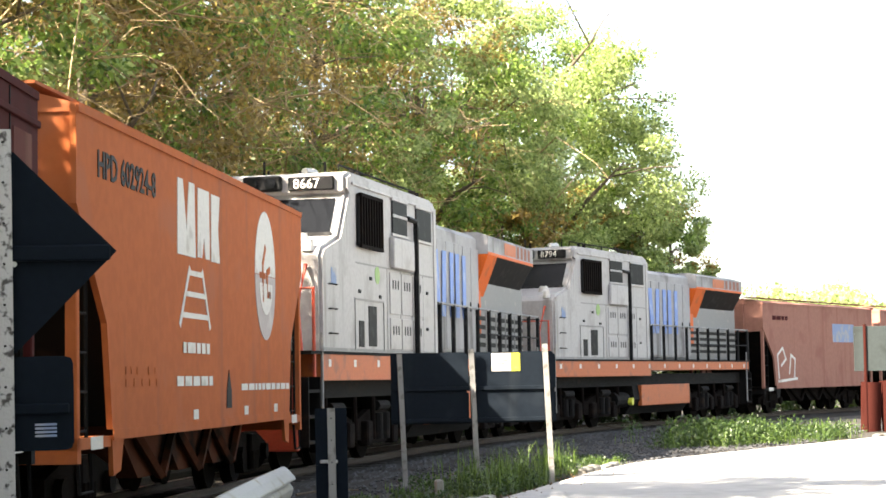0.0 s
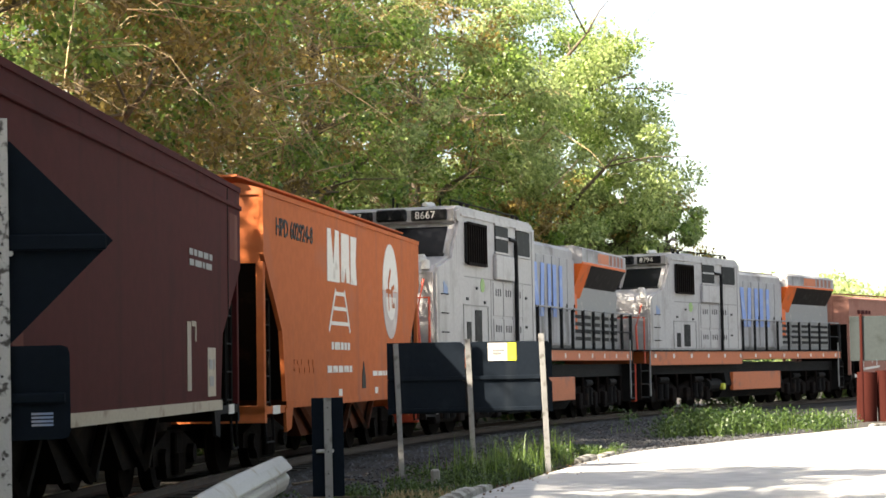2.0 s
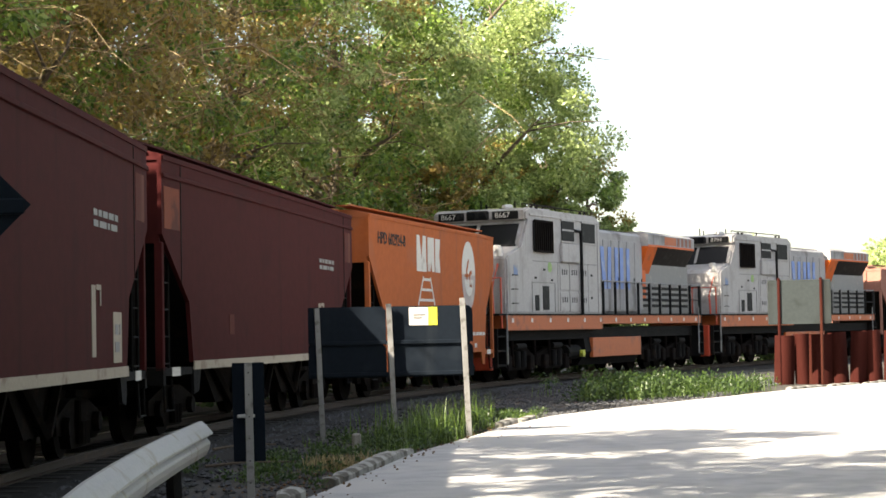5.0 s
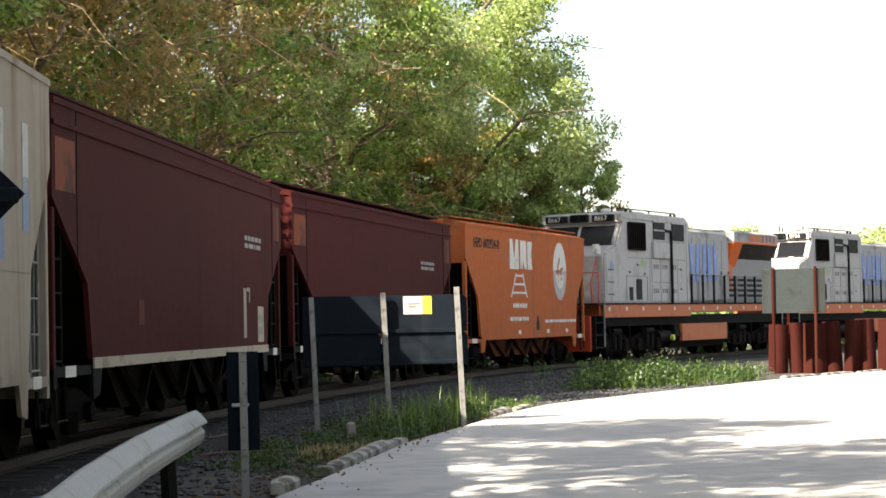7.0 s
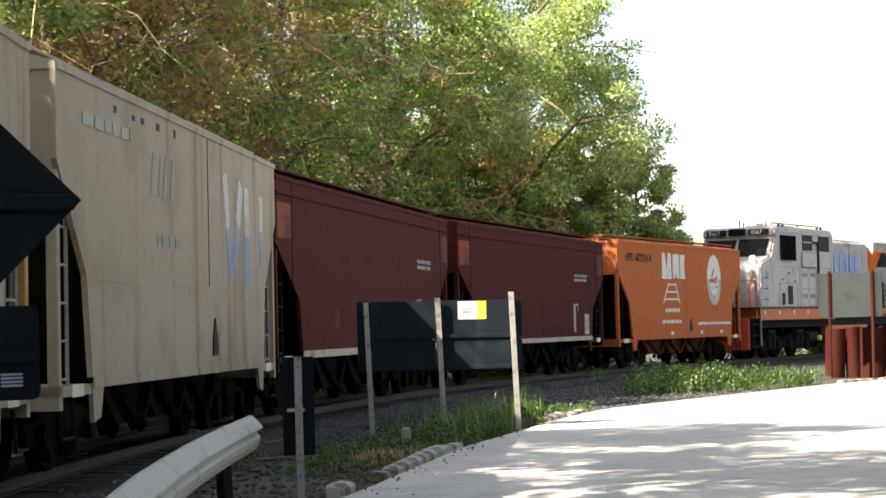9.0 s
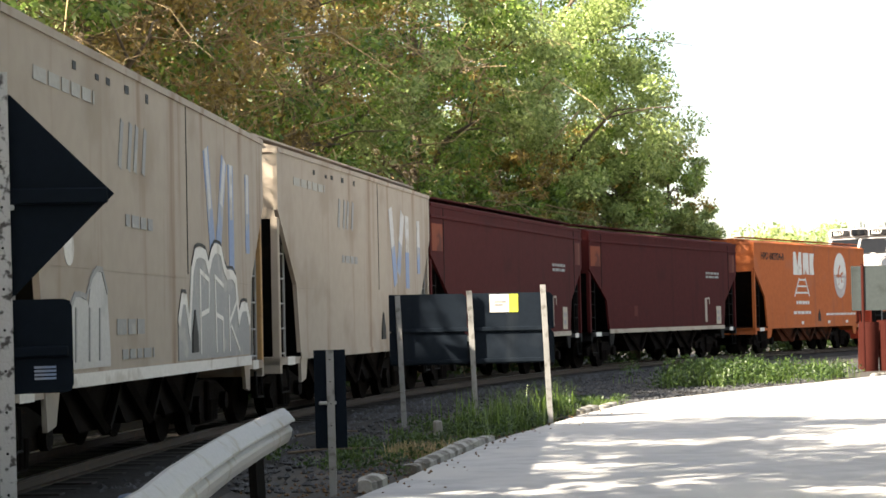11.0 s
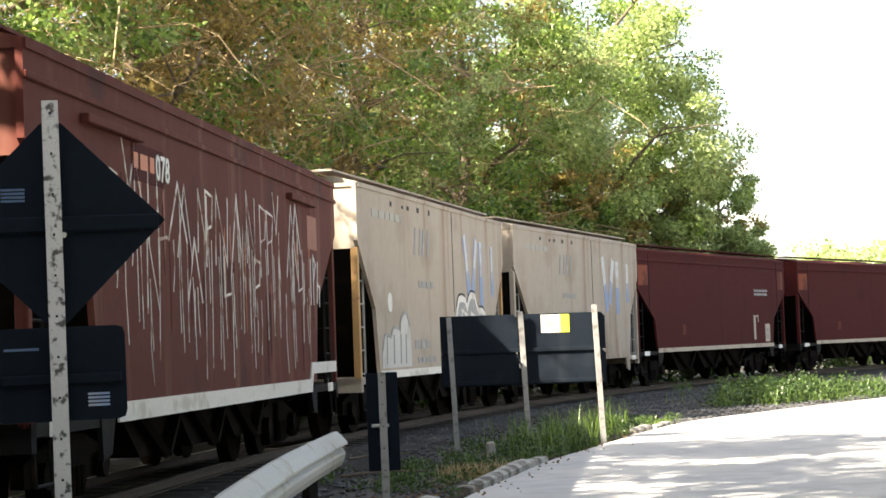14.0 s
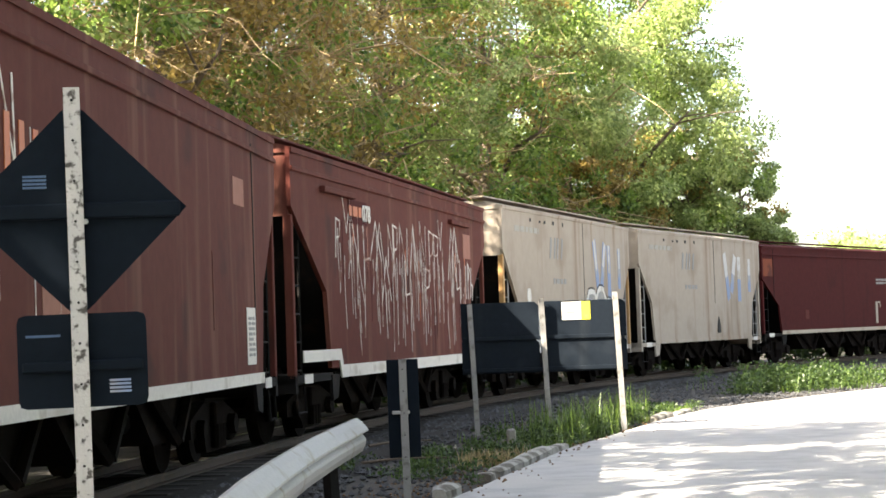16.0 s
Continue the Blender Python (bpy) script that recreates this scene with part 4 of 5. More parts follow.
def scribbles(w, seed, n, x0, x1):
    """Tall chalked signs in two rows, with drips below them."""
    rnd = random.Random(seed)
    pale = material("white_chalk_strokes", (0.72, 0.68, 0.62), 0.7, wear=(0.34, 0.22, 0.17), wear_scale=5.0, wear_at=0.50)
    shapes = (((0, 0), (0.35, 1), (0.7, 0)), ((0, 1), (0.02, 0)), ((0, 0), (0.03, 1), (0.5, 0.02), (0.52, 0.95)), ((0, 1), (0.2, 0.45), (0.45, 0.98)), ((0, 1), (0.03, 0), (0.4, 0.06)), ((0, 0), (0.02, 0.9), (0.35, 0.85), (0.3, 0.5), (0.05, 0.45)))
    for k in range(n):
        x = x0 + (x1 - x0) * (k + 0.2 * rnd.random()) / n
        top, tall = (3.36 - 0.3 * rnd.random(), rnd.uniform(0.55, 0.95)) if k % 4 != 3 else (2.55, rnd.uniform(0.5, 0.8))
        sh = shapes[rnd.randrange(len(shapes))]
        wide = rnd.uniform(0.7, 1.1)
        lines = [[(x + u * wide + rnd.uniform(-0.03, 0.03), top - tall + v * tall) for u, v in sh]]
        for _ in range(rnd.randint(1, 3)):
            xa, z = x + rnd.uniform(0, 0.5), top - tall * rnd.uniform(0.3, 1.0)
            ln = rnd.uniform(0.5, 1.5)
            lines.append([(xa, z), (xa + rnd.uniform(-0.04, 0.04), max(1.2, z - ln * 0.5)), (xa + rnd.uniform(-0.07, 0.07), max(1.12, z - ln))])
        strokes(w, "chalk_stroke", pale, lines[:1], rnd.choice((0.018, 0.024, 0.03)), -1.456, "white chalked strokes")
        strokes(w, "chalk_drip", pale, lines[1:], rnd.choice((0.010, 0.014)), -1.456)


def rust_markings(w):
    scribbles(w, 8, 24, -4.7, 4.6)
    strokes(w, "chalk_stroke", WHITE, (((4.75, 2.0), (4.78, 2.62)), ((4.95, 2.0), (4.97, 2.66), (5.14, 2.55), (4.98, 2.34)), ((5.2, 2.02), (5.3, 2.6)), ((5.2, 2.3), (5.42, 2.25), (5.38, 1.98))), 0.035, -1.458)
    for x in (-4.6, 4.1):
        part("brake_plate", boxes((x - 0.85, x + 0.85, -1.53, -1.45, 3.32, 3.40), bevel=0.01), RUSTY, w)
    mark("number_patch", w, -3.95, -2.85, 2.98, 3.32, BROWN)
    bars(w, -3.9, -3.2, 3.04, 3.28, 1, LOCO_ORANGE, -1.458)
    side_text(w, "078", -3.15, 3.04, 0.34, WHITE, "wagon_number", "white stencilled number", 0.006, -1.46)
    mark("patch_plate", w, 4.6, 5.3, 2.75, 3.2, PINK)
    rnd = random.Random(12)
    for _ in range(26):
        x, z, n = rnd.uniform(-4.6, 4.9), rnd.uniform(1.9, 3.2), rnd.uniform(0.03, 0.10)
        low = max(1.1, z - rnd.uniform(0.4, 1.3))
        part("run_mark", prism(bmesh.new(), [(x, z), (x + n, z + 0.05), (x + n * 0.8, low + 0.1), (x + n * 0.4, low)], -1.4535, -1.45), rnd.choice((PINK, BROWN, BROWN, LOCO_ORANGE)), w)


def last_markings(w):
    mark("data_board", w, 4.95, 5.45, 1.12, 1.75, WHITE, label="pale data board")
    bars(w, 5.03, 5.37, 1.20, 1.66, 8, LAMPGREY, -1.458)
    mark("small_plate", w, 4.35, 4.95, 2.85, 3.15, PINK, label="faded square plate")
    part("panel_seam", boxes((5.45, 5.49, -1.456, -1.45, 1.2, 3.6)), DARK, w)
    scribbles(w, 21, 4, -4.5, -2.0)
    strokes(w, "orange_smear", LOCO_ORANGE, [((-4.6 + k * 0.32, 3.1 - 0.03 * k), (-4.6 + k * 0.32, 2.55)) for k in range(8)], 0.12, -1.458, "orange smeared paint")
    mark("scuff", w, 3.2, 3.7, 1.5, 2.3, RUSTY)
    mark("scuff", w, -2.6, -1.9, 1.6, 2.3, PINK)


def pink_markings(w):
    bm = bmesh.new()
    for pts in (((-4.4, 1.25), (-4.5, 2.1), (-4.0, 2.35), (-3.7, 1.95), (-4.2, 1.7)), ((-3.4, 1.4), (-3.2, 2.1), (-2.8, 1.95), (-2.9, 1.3)), ((-4.5, 1.15), (-2.6, 1.25))):
        stroke(bm, pts, 0.09)
    part("graffiti", bm, WHITE, w, "white sprayed scrawl")
    bars(w, -4.9, -3.4, 3.3, 3.55, 1, BROWN, name="wagon_number")
    mark("faded_mark", w, 1.2, 3.6, 2.6, 3.3, PALEBLUE)


# ---- locomotive ----
def loco_bogie(parent, x):
    b = part("bogie", boxes((x - 0.3, x + 0.3, -1.1, 1.1, 0.5, 0.95), bevel=0.03), BROWNSTEEL, parent, "dusty locomotive bogie frame, coloured darker for shade")
    for y in (-1.12, 1.0):
        bm = prism(bmesh.new(), [(x - 1.35, 0.42), (x - 1.35, 0.72), (x - 0.5, 0.92), (x + 0.5, 0.92), (x + 1.35, 0.72), (x + 1.35, 0.42), (x + 0.5, 0.30), (x - 0.5, 0.30)], y, y + 0.12)
        part("side_frame", bm, BROWNSTEEL, b)
    for dx in (-0.85, 0.85):
        wheelset(b, x + dx, r=0.46)
        bm = boxes((x + dx - 0.17, x + dx + 0.17, -1.25, -1.05, 0.28, 0.72), bevel=0.03)
        part("axle_box", bm, BROWNSTEEL, b)
        part("damper", tube(bmesh.new(), [(x + dx + 0.27, -1.22, 0.4), (x + dx + 0.22, -1.22, 1.15)], 0.05, 8), BROWNSTEEL, b)
    for dx in (-0.22, 0.22):
        part("spring", tube(bmesh.new(), [(x + dx, -1.2, 0.38), (x + dx, -1.2, 0.85)], 0.10, 10), DARK, b)
    part("brake_cylinder", tube(bmesh.new(), [(x - 0.35, -1.2, 0.98), (x + 0.35, -1.2, 0.98)], 0.09, 10), DARK, b)


def locomotive(label, number):
    """A wide-cab diesel locomotive, its cab to the rear of the train's way. x forward, near side -y."""
    w = thing("locomotive", Matrix(), label, "locomotive", "diesel locomotives of the train")
    W = 1.45
    # frame, sill and walkway
    part("frame", boxes((-9.75, 9.45, -1.2, 1.2, 1.15, 1.50)), DARK, w)
    part("sill", prism(bmesh.new(), [(-9.1, 1.44), (-9.1, 1.86), (9.3, 1.86), (9.3, 1.60), (-1.3, 1.60), (-1.3, 1.44)], -W - 0.01, W + 0.01), LOCO_ORANGE, w, "dirty orange side sill")
    part("walkway", boxes((-9.75, 9.45, -W - 0.03, W + 0.03, 1.86, 1.91)), DARK, w)
    for i in range(13):
        x = -8.7 + i * 1.45
        mark("reflector", w, x - 0.07, x + 0.07, 1.66, 1.78, WHITE, -W - 0.012, "small white reflector")
    # nose and cab shell, one rounded wide body
    shell = [(-9.05, 1.91), (-9.05, 3.45), (-8.9, 3.60), (-7.98, 3.84), (-7.50, 4.58), (-7.6, 4.62), (-7.6, 4.88), (-7.3, 4.97), (-1.6, 4.97), (-1.4, 4.85), (-1.4, 1.91)]
    bm = prism(bmesh.new(), shell, -W, W)
    edges = [e for e in bm.edges if abs(e.verts[0].co.y - e.verts[1].co.y) < 1e-4 and max(v.co.z for v in e.verts) > 2.0 and not (abs(e.verts[0].co.x + 1.4) < 0.01 and abs(e.verts[1].co.x + 1.4) < 0.01)]
    bmesh.ops.bevel(bm, geom=edges, offset=0.06, segments=2, affect="EDGES")
    cab = part("cab", bm, LOCO, w, "weathered silver-grey cab and nose")
    for y0, y1 in ((-1.25, -0.06), (0.06, 1.25)):
        q = [(-7.99, 3.88), (-7.59, 4.50), (-7.53, 4.48), (-7.93, 3.86)]
        part("windscreen", prism(bmesh.new(), q, y0, y1), GLASS, cab, "dark windscreen")
        part("windscreen_frame", prism(bmesh.new(), [(-8.02, 3.83), (-7.98, 3.90), (-7.91, 3.88), (-7.95, 3.82)], y0 - 0.04, y1 + 0.04), BLACK, cab)
    for y in (-0.85, 0.85):
        part("number_board", boxes((-7.68, -7.6, y - 0.40, y + 0.40, 4.64, 4.87), bevel=0.015), BLACK, cab, "black number board")
        letters(number, 0.235, WHITE, cab, Matrix.Translation((-7.685, y + 0.31, 4.675)) @ pose(0, 0, 0, 90, 0, -90), "number", "white number")
    part("headlight_housing", boxes((-7.74, -7.6, -0.34, 0.34, 4.64, 4.90), bevel=0.03), BLACK, cab)
    for y in (-0.16, 0.16):
        part("headlight", tube(bmesh.new(), [(-7.78, y, 4.77), (-7.70, y, 4.77)], 0.10, 14), GLASS, cab)
    part("nose_door", boxes((-9.09, -9.05, -0.40, 0.40, 1.95, 3.40), bevel=0.01), LOCO, cab)
    part("nose_window", tube(bmesh.new(), [(-9.11, 0.75, 3.05), (-9.06, 0.75, 3.05)], 0.24, 8), GLASS, cab, "dark round nose window")
    mark("side_badge", cab, -8.55, -8.25, 3.0, 3.28, PALEBLUE, -W - 0.002)
    part("green_badge", tube(bmesh.new(), [(-5.75, -W - 0.006, 3.28), (-5.75, -W, 3.28)], 0.16, 14), material("badge_green", (0.25, 0.42, 0.12), 0.5, wear=(0.4, 0.45, 0.2), wear_scale=6), cab, "small round green badge")
    # cab side: barred window, second window, equipment doors
    part("side_window", boxes((-7.05, -5.65, -W - 0.06, -W, 3.72, 4.62), bevel=0.02), BLACK, cab, "dark side window behind a grille")
    bm = bmesh.new()
    for i in range(9):
        x = -7.0 + i * 0.165
        box(bm, x, x + 0.05, -W - 0.10, -W - 0.06, 3.74, 4.60)
    for z in (3.72, 4.60):
        box(bm, -7.05, -5.65, -W - 0.11, -W - 0.05, z - 0.03, z + 0.03)
    part("window_grille", bm, BROWNSTEEL, cab, "dark bar grille")
    for x0, x1 in ((-4.75, -3.70), (-3.02, -1.85)):
        part("cab_window", boxes((x0, x1, -W - 0.03, -W, 4.10, 4.70), bevel=0.015), BLACK, cab, "small dark side window")
        for z in (4.05, 4.70):
            part("window_rim", boxes((x0 - 0.05, x1 + 0.05, -W - 0.045, -W, z, z + 0.05)), LOCO, cab)
    part("equipment_box", boxes((-4.9, -3.45, -W - 0.10, -W, 3.45, 4.02), bevel=0.02), LOCO, cab)
    for z0, z1 in ((2.62, 3.38), (1.98, 2.55)):
        for x in (-4.95, -4.13, -3.31):
            part("equipment_door", boxes((x, x + 0.74, -W - 0.02, -W, z0, z1), bevel=0.008), LOCO, cab)
            for k in (0.16, 0.34, 0.52):
                part("vent", boxes((x + k, x + k + 0.06, -W - 0.026, -W - 0.02, z1 - 0.30, z1 - 0.14)), BLACK, cab)
    part("side_slot", boxes((-6.35, -5.85, -W - 0.012, -W, 2.02, 2.72)), BLACK, cab, "dark doorway slot")
    part("side_slot", boxes((-6.95, -6.65, -W - 0.012, -W, 2.0, 2.45)), BLACK, cab)
    bm = bmesh.new()
    for a in ((-7.2, -5.35, 2.80, 2.83), (-7.2, -7.17, 1.95, 2.83), (-5.38, -5.35, 1.95, 2.83)):
        box(bm, a[0], a[1], -W - 0.015, -W, a[2], a[3])
    part("door_seam", bm, LAMPGREY, cab)
    part("grab_pole", tube(bmesh.new(), [(-3.22, -W - 0.07, 1.9), (-3.22, -W - 0.07, 4.30), (-3.3, -W - 0.07, 4.42), (-3.75, -W - 0.05, 4.44)], 0.05, 6), BLACK, cab, "black vertical conduit")
    part("window_bar", boxes((-4.75, -3.70, -W - 0.05, -W - 0.03, 4.40, 4.45)), LOCO, cab)
    part("rear_corner", boxes((-1.62, -1.42, -W - 0.02, -W, 1.95, 4.80), bevel=0.006), LOCO, cab)
    for x in (-6.75, -6.35, -2.7, -2.3):
        part("roof_lug", tube(bmesh.new(), [(x, -1.3, 4.93), (x, -1.3, 5.06)], 0.05, 8), DARK, cab)
    part("roof_gutter", boxes((-7.3, -1.5, -W - 0.03, -W, 4.74, 4.79), bevel=0.006), LOCO, cab)
    for x, z in ((-6.9, 2.95), (-6.2, 3.2), (-5.6, 2.9), (-2.2, 3.1), (-2.2, 2.4)):
        part("latch", boxes((x - 0.06, x + 0.06, -W - 0.02, -W, z - 0.03, z + 0.03)), BLACK, cab)
    part("marker_lamp", tube(bmesh.new(), [(-8.95, -1.2, 3.52), (-8.95, -1.2, 3.70)], 0.11, 10, 0.08), WHITE, cab, "white marker lamp on the nose corner")
    for x in (-5.1, -4.18, -3.36, -2.5):
        part("panel_gap", boxes((x - 0.02, x + 0.02, -W - 0.006, -W, 1.96, 3.42)), LAMPGREY, cab)
    part("panel_gap", boxes((-7.1, -1.7, -W - 0.006, -W, 3.42, 3.45)), LAMPGREY, cab)
    part("kick_plate", boxes((-9.0, -1.5, -W - 0.006, -W, 1.92, 1.97)), LAMPGREY, cab)
    for z in (2.2, 2.6, 3.0):
        part("grab_iron", tube(bmesh.new(), [(-8.7, -W, z), (-8.7, -W - 0.05, z), (-8.35, -W - 0.05, z), (-8.35, -W, z)], 0.012, 5), DARK, cab)
    part("horn", tube(bmesh.new(), [(-6.9, -0.5, 5.05), (-6.4, -0.5, 5.05)], 0.06, 8, 0.1), WHITE, cab)
    part("roof_rail", tube(bmesh.new(), [(-7.2, -1.2, 5.0), (-7.2, -1.2, 5.1), (-2, -1.2, 5.1), (-2, -1.2, 5.0)], 0.02, 5), DARK, cab)
    for x, y, h in ((-7.0, -0.9, 0.22), (-6.7, 0.3, 0.30), (-6.2, -0.2, 0.18), (-5.6, 0.6, 0.26), (-3.0, -0.6, 0.24)):
        part("antenna", tube(bmesh.new(), [(x, y, 4.95), (x, y, 4.97 + h)], 0.022, 6), DARK, cab)
    part("horn_bracket", boxes((-7.1, -6.3, -0.56, -0.44, 4.96, 5.0)), DARK, cab)
    part("air_conditioner", boxes((-5.2, -3.6, -0.7, 0.7, 4.96, 5.12), bevel=0.04), LOCO, cab)
    part("antenna_dome", tube(bmesh.new(), [(-8.4, -0.9, 3.7), (-8.4, -0.9, 3.86)], 0.16, 12, 0.1), WHITE, cab)
    # hood
    hood = part("hood", boxes((-1.4, 3.4, -1.22, 1.22, 1.91, 4.62), bevel=0.10), SOOTY, w, "sooty silver-grey engine hood")
    for i in range(6):
        x = -1.25 + i * 0.78
        part("hood_door", boxes((x, x + 0.73, -1.245, -1.22, 2.05, 4.30), bevel=0.008), SOOTY, hood)
        part("door_latch", boxes((x + 0.62, x + 0.68, -1.262, -1.245, 2.9, 3.1)), DARK, hood)
    for x0, x1, tilt in ((-0.85, -0.52, 0.22), (-0.10, 0.22, -0.10), (0.55, 0.85, 0.0), (1.05, 1.38, 0.0), (1.70, 2.0, 0.0)):
        bm = prism(bmesh.new(), [(x0 + tilt, 2.72), (x1 + tilt, 2.72), (x1, 4.08), (x0, 4.08)], -1.274, -1.262)
        part("company_mark", bm, BLUE, hood, "blue painted company mark")
    part("exhaust_stack", boxes((0.2, 1.2, -0.5, 0.5, 4.6, 4.78), bevel=0.03), DARK, hood)
    part("roof_hatch", boxes((-1.0, 0.0, -0.8, 0.8, 4.6, 4.70), bevel=0.02), DARK, hood)
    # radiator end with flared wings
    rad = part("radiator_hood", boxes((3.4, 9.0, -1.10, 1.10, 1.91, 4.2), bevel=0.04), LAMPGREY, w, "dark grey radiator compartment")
    bm = prism(bmesh.new(), [(-W, 4.22), (-W, 4.62), (-1.2, 4.72), (1.2, 4.72), (W, 4.62), (W, 4.22)], 3.5, 8.75, "x")
    part("radiator_wing", bm, SOOTY, rad, "overhanging grey radiator wing")
    for side in (-1, 1):
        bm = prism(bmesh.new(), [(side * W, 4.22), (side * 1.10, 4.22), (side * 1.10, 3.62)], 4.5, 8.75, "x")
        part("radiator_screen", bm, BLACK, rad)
        bm = prism(bmesh.new(), [(side * (W + 0.005), 4.22), (side * 1.10, 4.22), (side * 1.10, 3.30)], 3.5, 4.5, "x")
        part("wing_gusset", bm, VIVID, rad, "orange gusset under the wing")
    part("orange_panel", boxes((3.42, 4.05, -1.14, -1.10, 2.35, 4.2), bevel=0.006), VIVID, rad, "bright orange panel under the wing")
    part("wing_soffit", boxes((3.5, 8.7, -W - 0.008, -W + 0.02, 4.20, 4.27), bevel=0.004), VIVID, rad, "orange lower edge of the wing")
    part("soot_deck", boxes((-1.2, 3.3, -0.95, 0.95, 4.60, 4.67), bevel=0.01), DARK, hood, "sooty black hood roof")
    mark("wing_badge", rad, 5.3, 6.6, 4.30, 4.58, LOCO_ORANGE, -W - 0.002, "orange wing badge")
    for k in range(4):
        mark("wing_stripe", rad, 6.75 + k * 0.45, 7.0 + k * 0.45, 4.30, 4.58, PINK, -W - 0.002)
    for i in range(5):
        x = 3.55 + i * 1.08
        part("louvre_frame", boxes((x, x + 1.0, -1.13, -1.10, 2.05, 2.95), bevel=0.008), LAMPGREY, rad)
        for k in range(4):
            part("louvre", boxes((x + 0.08, x + 0.92, -1.145, -1.13, 2.15 + k * 0.2, 2.25 + k * 0.2)), BLACK, rad)
    # handrails along the walkway
    for i in range(10):
        x = -1.15 + i * 1.15
        part("handrail_post", tube(bmesh.new(), [(x, -W + 0.0, 1.88), (x, -W + 0.0, 2.95)], 0.045, 6), BLACK, w)
    part("handrail", tube(bmesh.new(), [(-1.3, -W, 2.95), (9.3, -W, 2.95)], 0.028, 6), LAMPGREY, w)
    part("lower_rail", tube(bmesh.new(), [(3.4, -W, 2.42), (9.3, -W, 2.42)], 0.02, 6), BLACK, w)
    for x in (-9.5, 9.35):
        part("end_rail", tube(bmesh.new(), [(x, -W, 1.5), (x, -W, 2.9), (x, -0.5, 2.9), (x, -0.5, 1.9)], 0.03, 6), RED if x < 0 else BLACK, w, "red end handrail" if x < 0 else "")
        e = 1 if x > 0 else -1
        st = part("step_well", boxes((x - 0.3, x + 0.3, -W, -1.05, 0.45, 0.50), (x - 0.3, x + 0.3, -W, -1.1, 0.85, 0.90), (x - 0.3, x + 0.3, -W, -1.15, 1.25, 1.30), (x + 0.28, x + 0.32, -W, -1.05, 0.4, 1.5), (x - 0.32, x - 0.28, -W, -1.05, 0.4, 1.5)), DARK, w)
        part("pilot", boxes((x + e * 0.30, x + e * 0.42, -1.3, 1.3, 0.35, 1.5), bevel=0.02), RED if x < 0 else DARK, w, "red snow-plough pilot" if x < 0 else "")
        part("step_rail", tube(bmesh.new(), [(x - e * 0.35, -W - 0.02, 0.5), (x - e * 0.35, -W - 0.02, 2.2)], 0.024, 6), LAMPGREY, st)
        coupler(w, x + e * 0.2, e)
    part("slant_rail", tube(bmesh.new(), [(-9.7, -1.3, 1.9), (-9.55, -1.2, 2.6), (-9.1, -1.2, 3.3)], 0.035, 6), RED, w, "red slanting handrail")
    # fuel tank and boxes under the frame
    bm = prism(bmesh.new(), [(-1.30, 1.15), (-1.36, 0.75), (-1.05, 0.32), (1.05, 0.32), (1.36, 0.75), (1.30, 1.15)], -2.6, 2.9, "x")
    part("fuel_tank", bm, DARK, w, "black fuel tank")
    part("battery_box", boxes((-2.1, 2.55, -1.42, -1.30, 0.56, 1.17), bevel=0.015), LOCO_ORANGE, w, "orange equipment box")
    part("fuel_filler", tube(bmesh.new(), [(-2.9, -1.3, 0.7), (-2.9, -1.42, 0.7)], 0.11, 10), YELLOW, w, "yellow filler cap")
    part("air_reservoir", tube(bmesh.new(), [(-3.9, -1.1, 0.75), (-2.8, -1.1, 0.75)], 0.22, 12), DARK, w)
    for x in (-7.6, -4.75, 4.75, 7.6):
        loco_bogie(w, x)
    return w

# ---- signs and roadside things ----
def bearing(az, dist, z):
    """A place dist metres off the camera at that bearing to the right of +y."""
    return Vector((math.sin(radians(az)) * dist, math.cos(radians(az)) * dist, z))


def upright(poly, h):
    """A polygon of (x, y) drawn up from the ground."""
    bm = bmesh.new()
    lo, hi = [bm.verts.new((x, y, 0)) for x, y in poly], [bm.verts.new((x, y, h)) for x, y in poly]
    n = len(poly)
    fs = [bm.faces.new(lo), bm.faces.new(hi)] + [bm.faces.new((lo[i], lo[(i + 1) % n], hi[(i + 1) % n], hi[i])) for i in range(n)]
    bmesh.ops.recalc_face_normals(bm, faces=fs)
    return bm


def post_mesh(h, w=0.04, d=0.025):
    """A pressed channel post with its web towards the road."""
    k = 0.008
    return upright([(-w, -d), (w, -d), (w, d), (w - k, d), (w - k, -d + k), (-w + k, -d + k), (-w + k, d), (-w, d)], h)


def holes(parent, h, y, step, mat=BLACK):
    for k in range(int(h / step)):
        z = 0.25 + k * step
        part("bolt_hole", tube(bmesh.new(), [(0, y - 0.004, z), (0, y, z)], 0.007, 6), mat, parent)


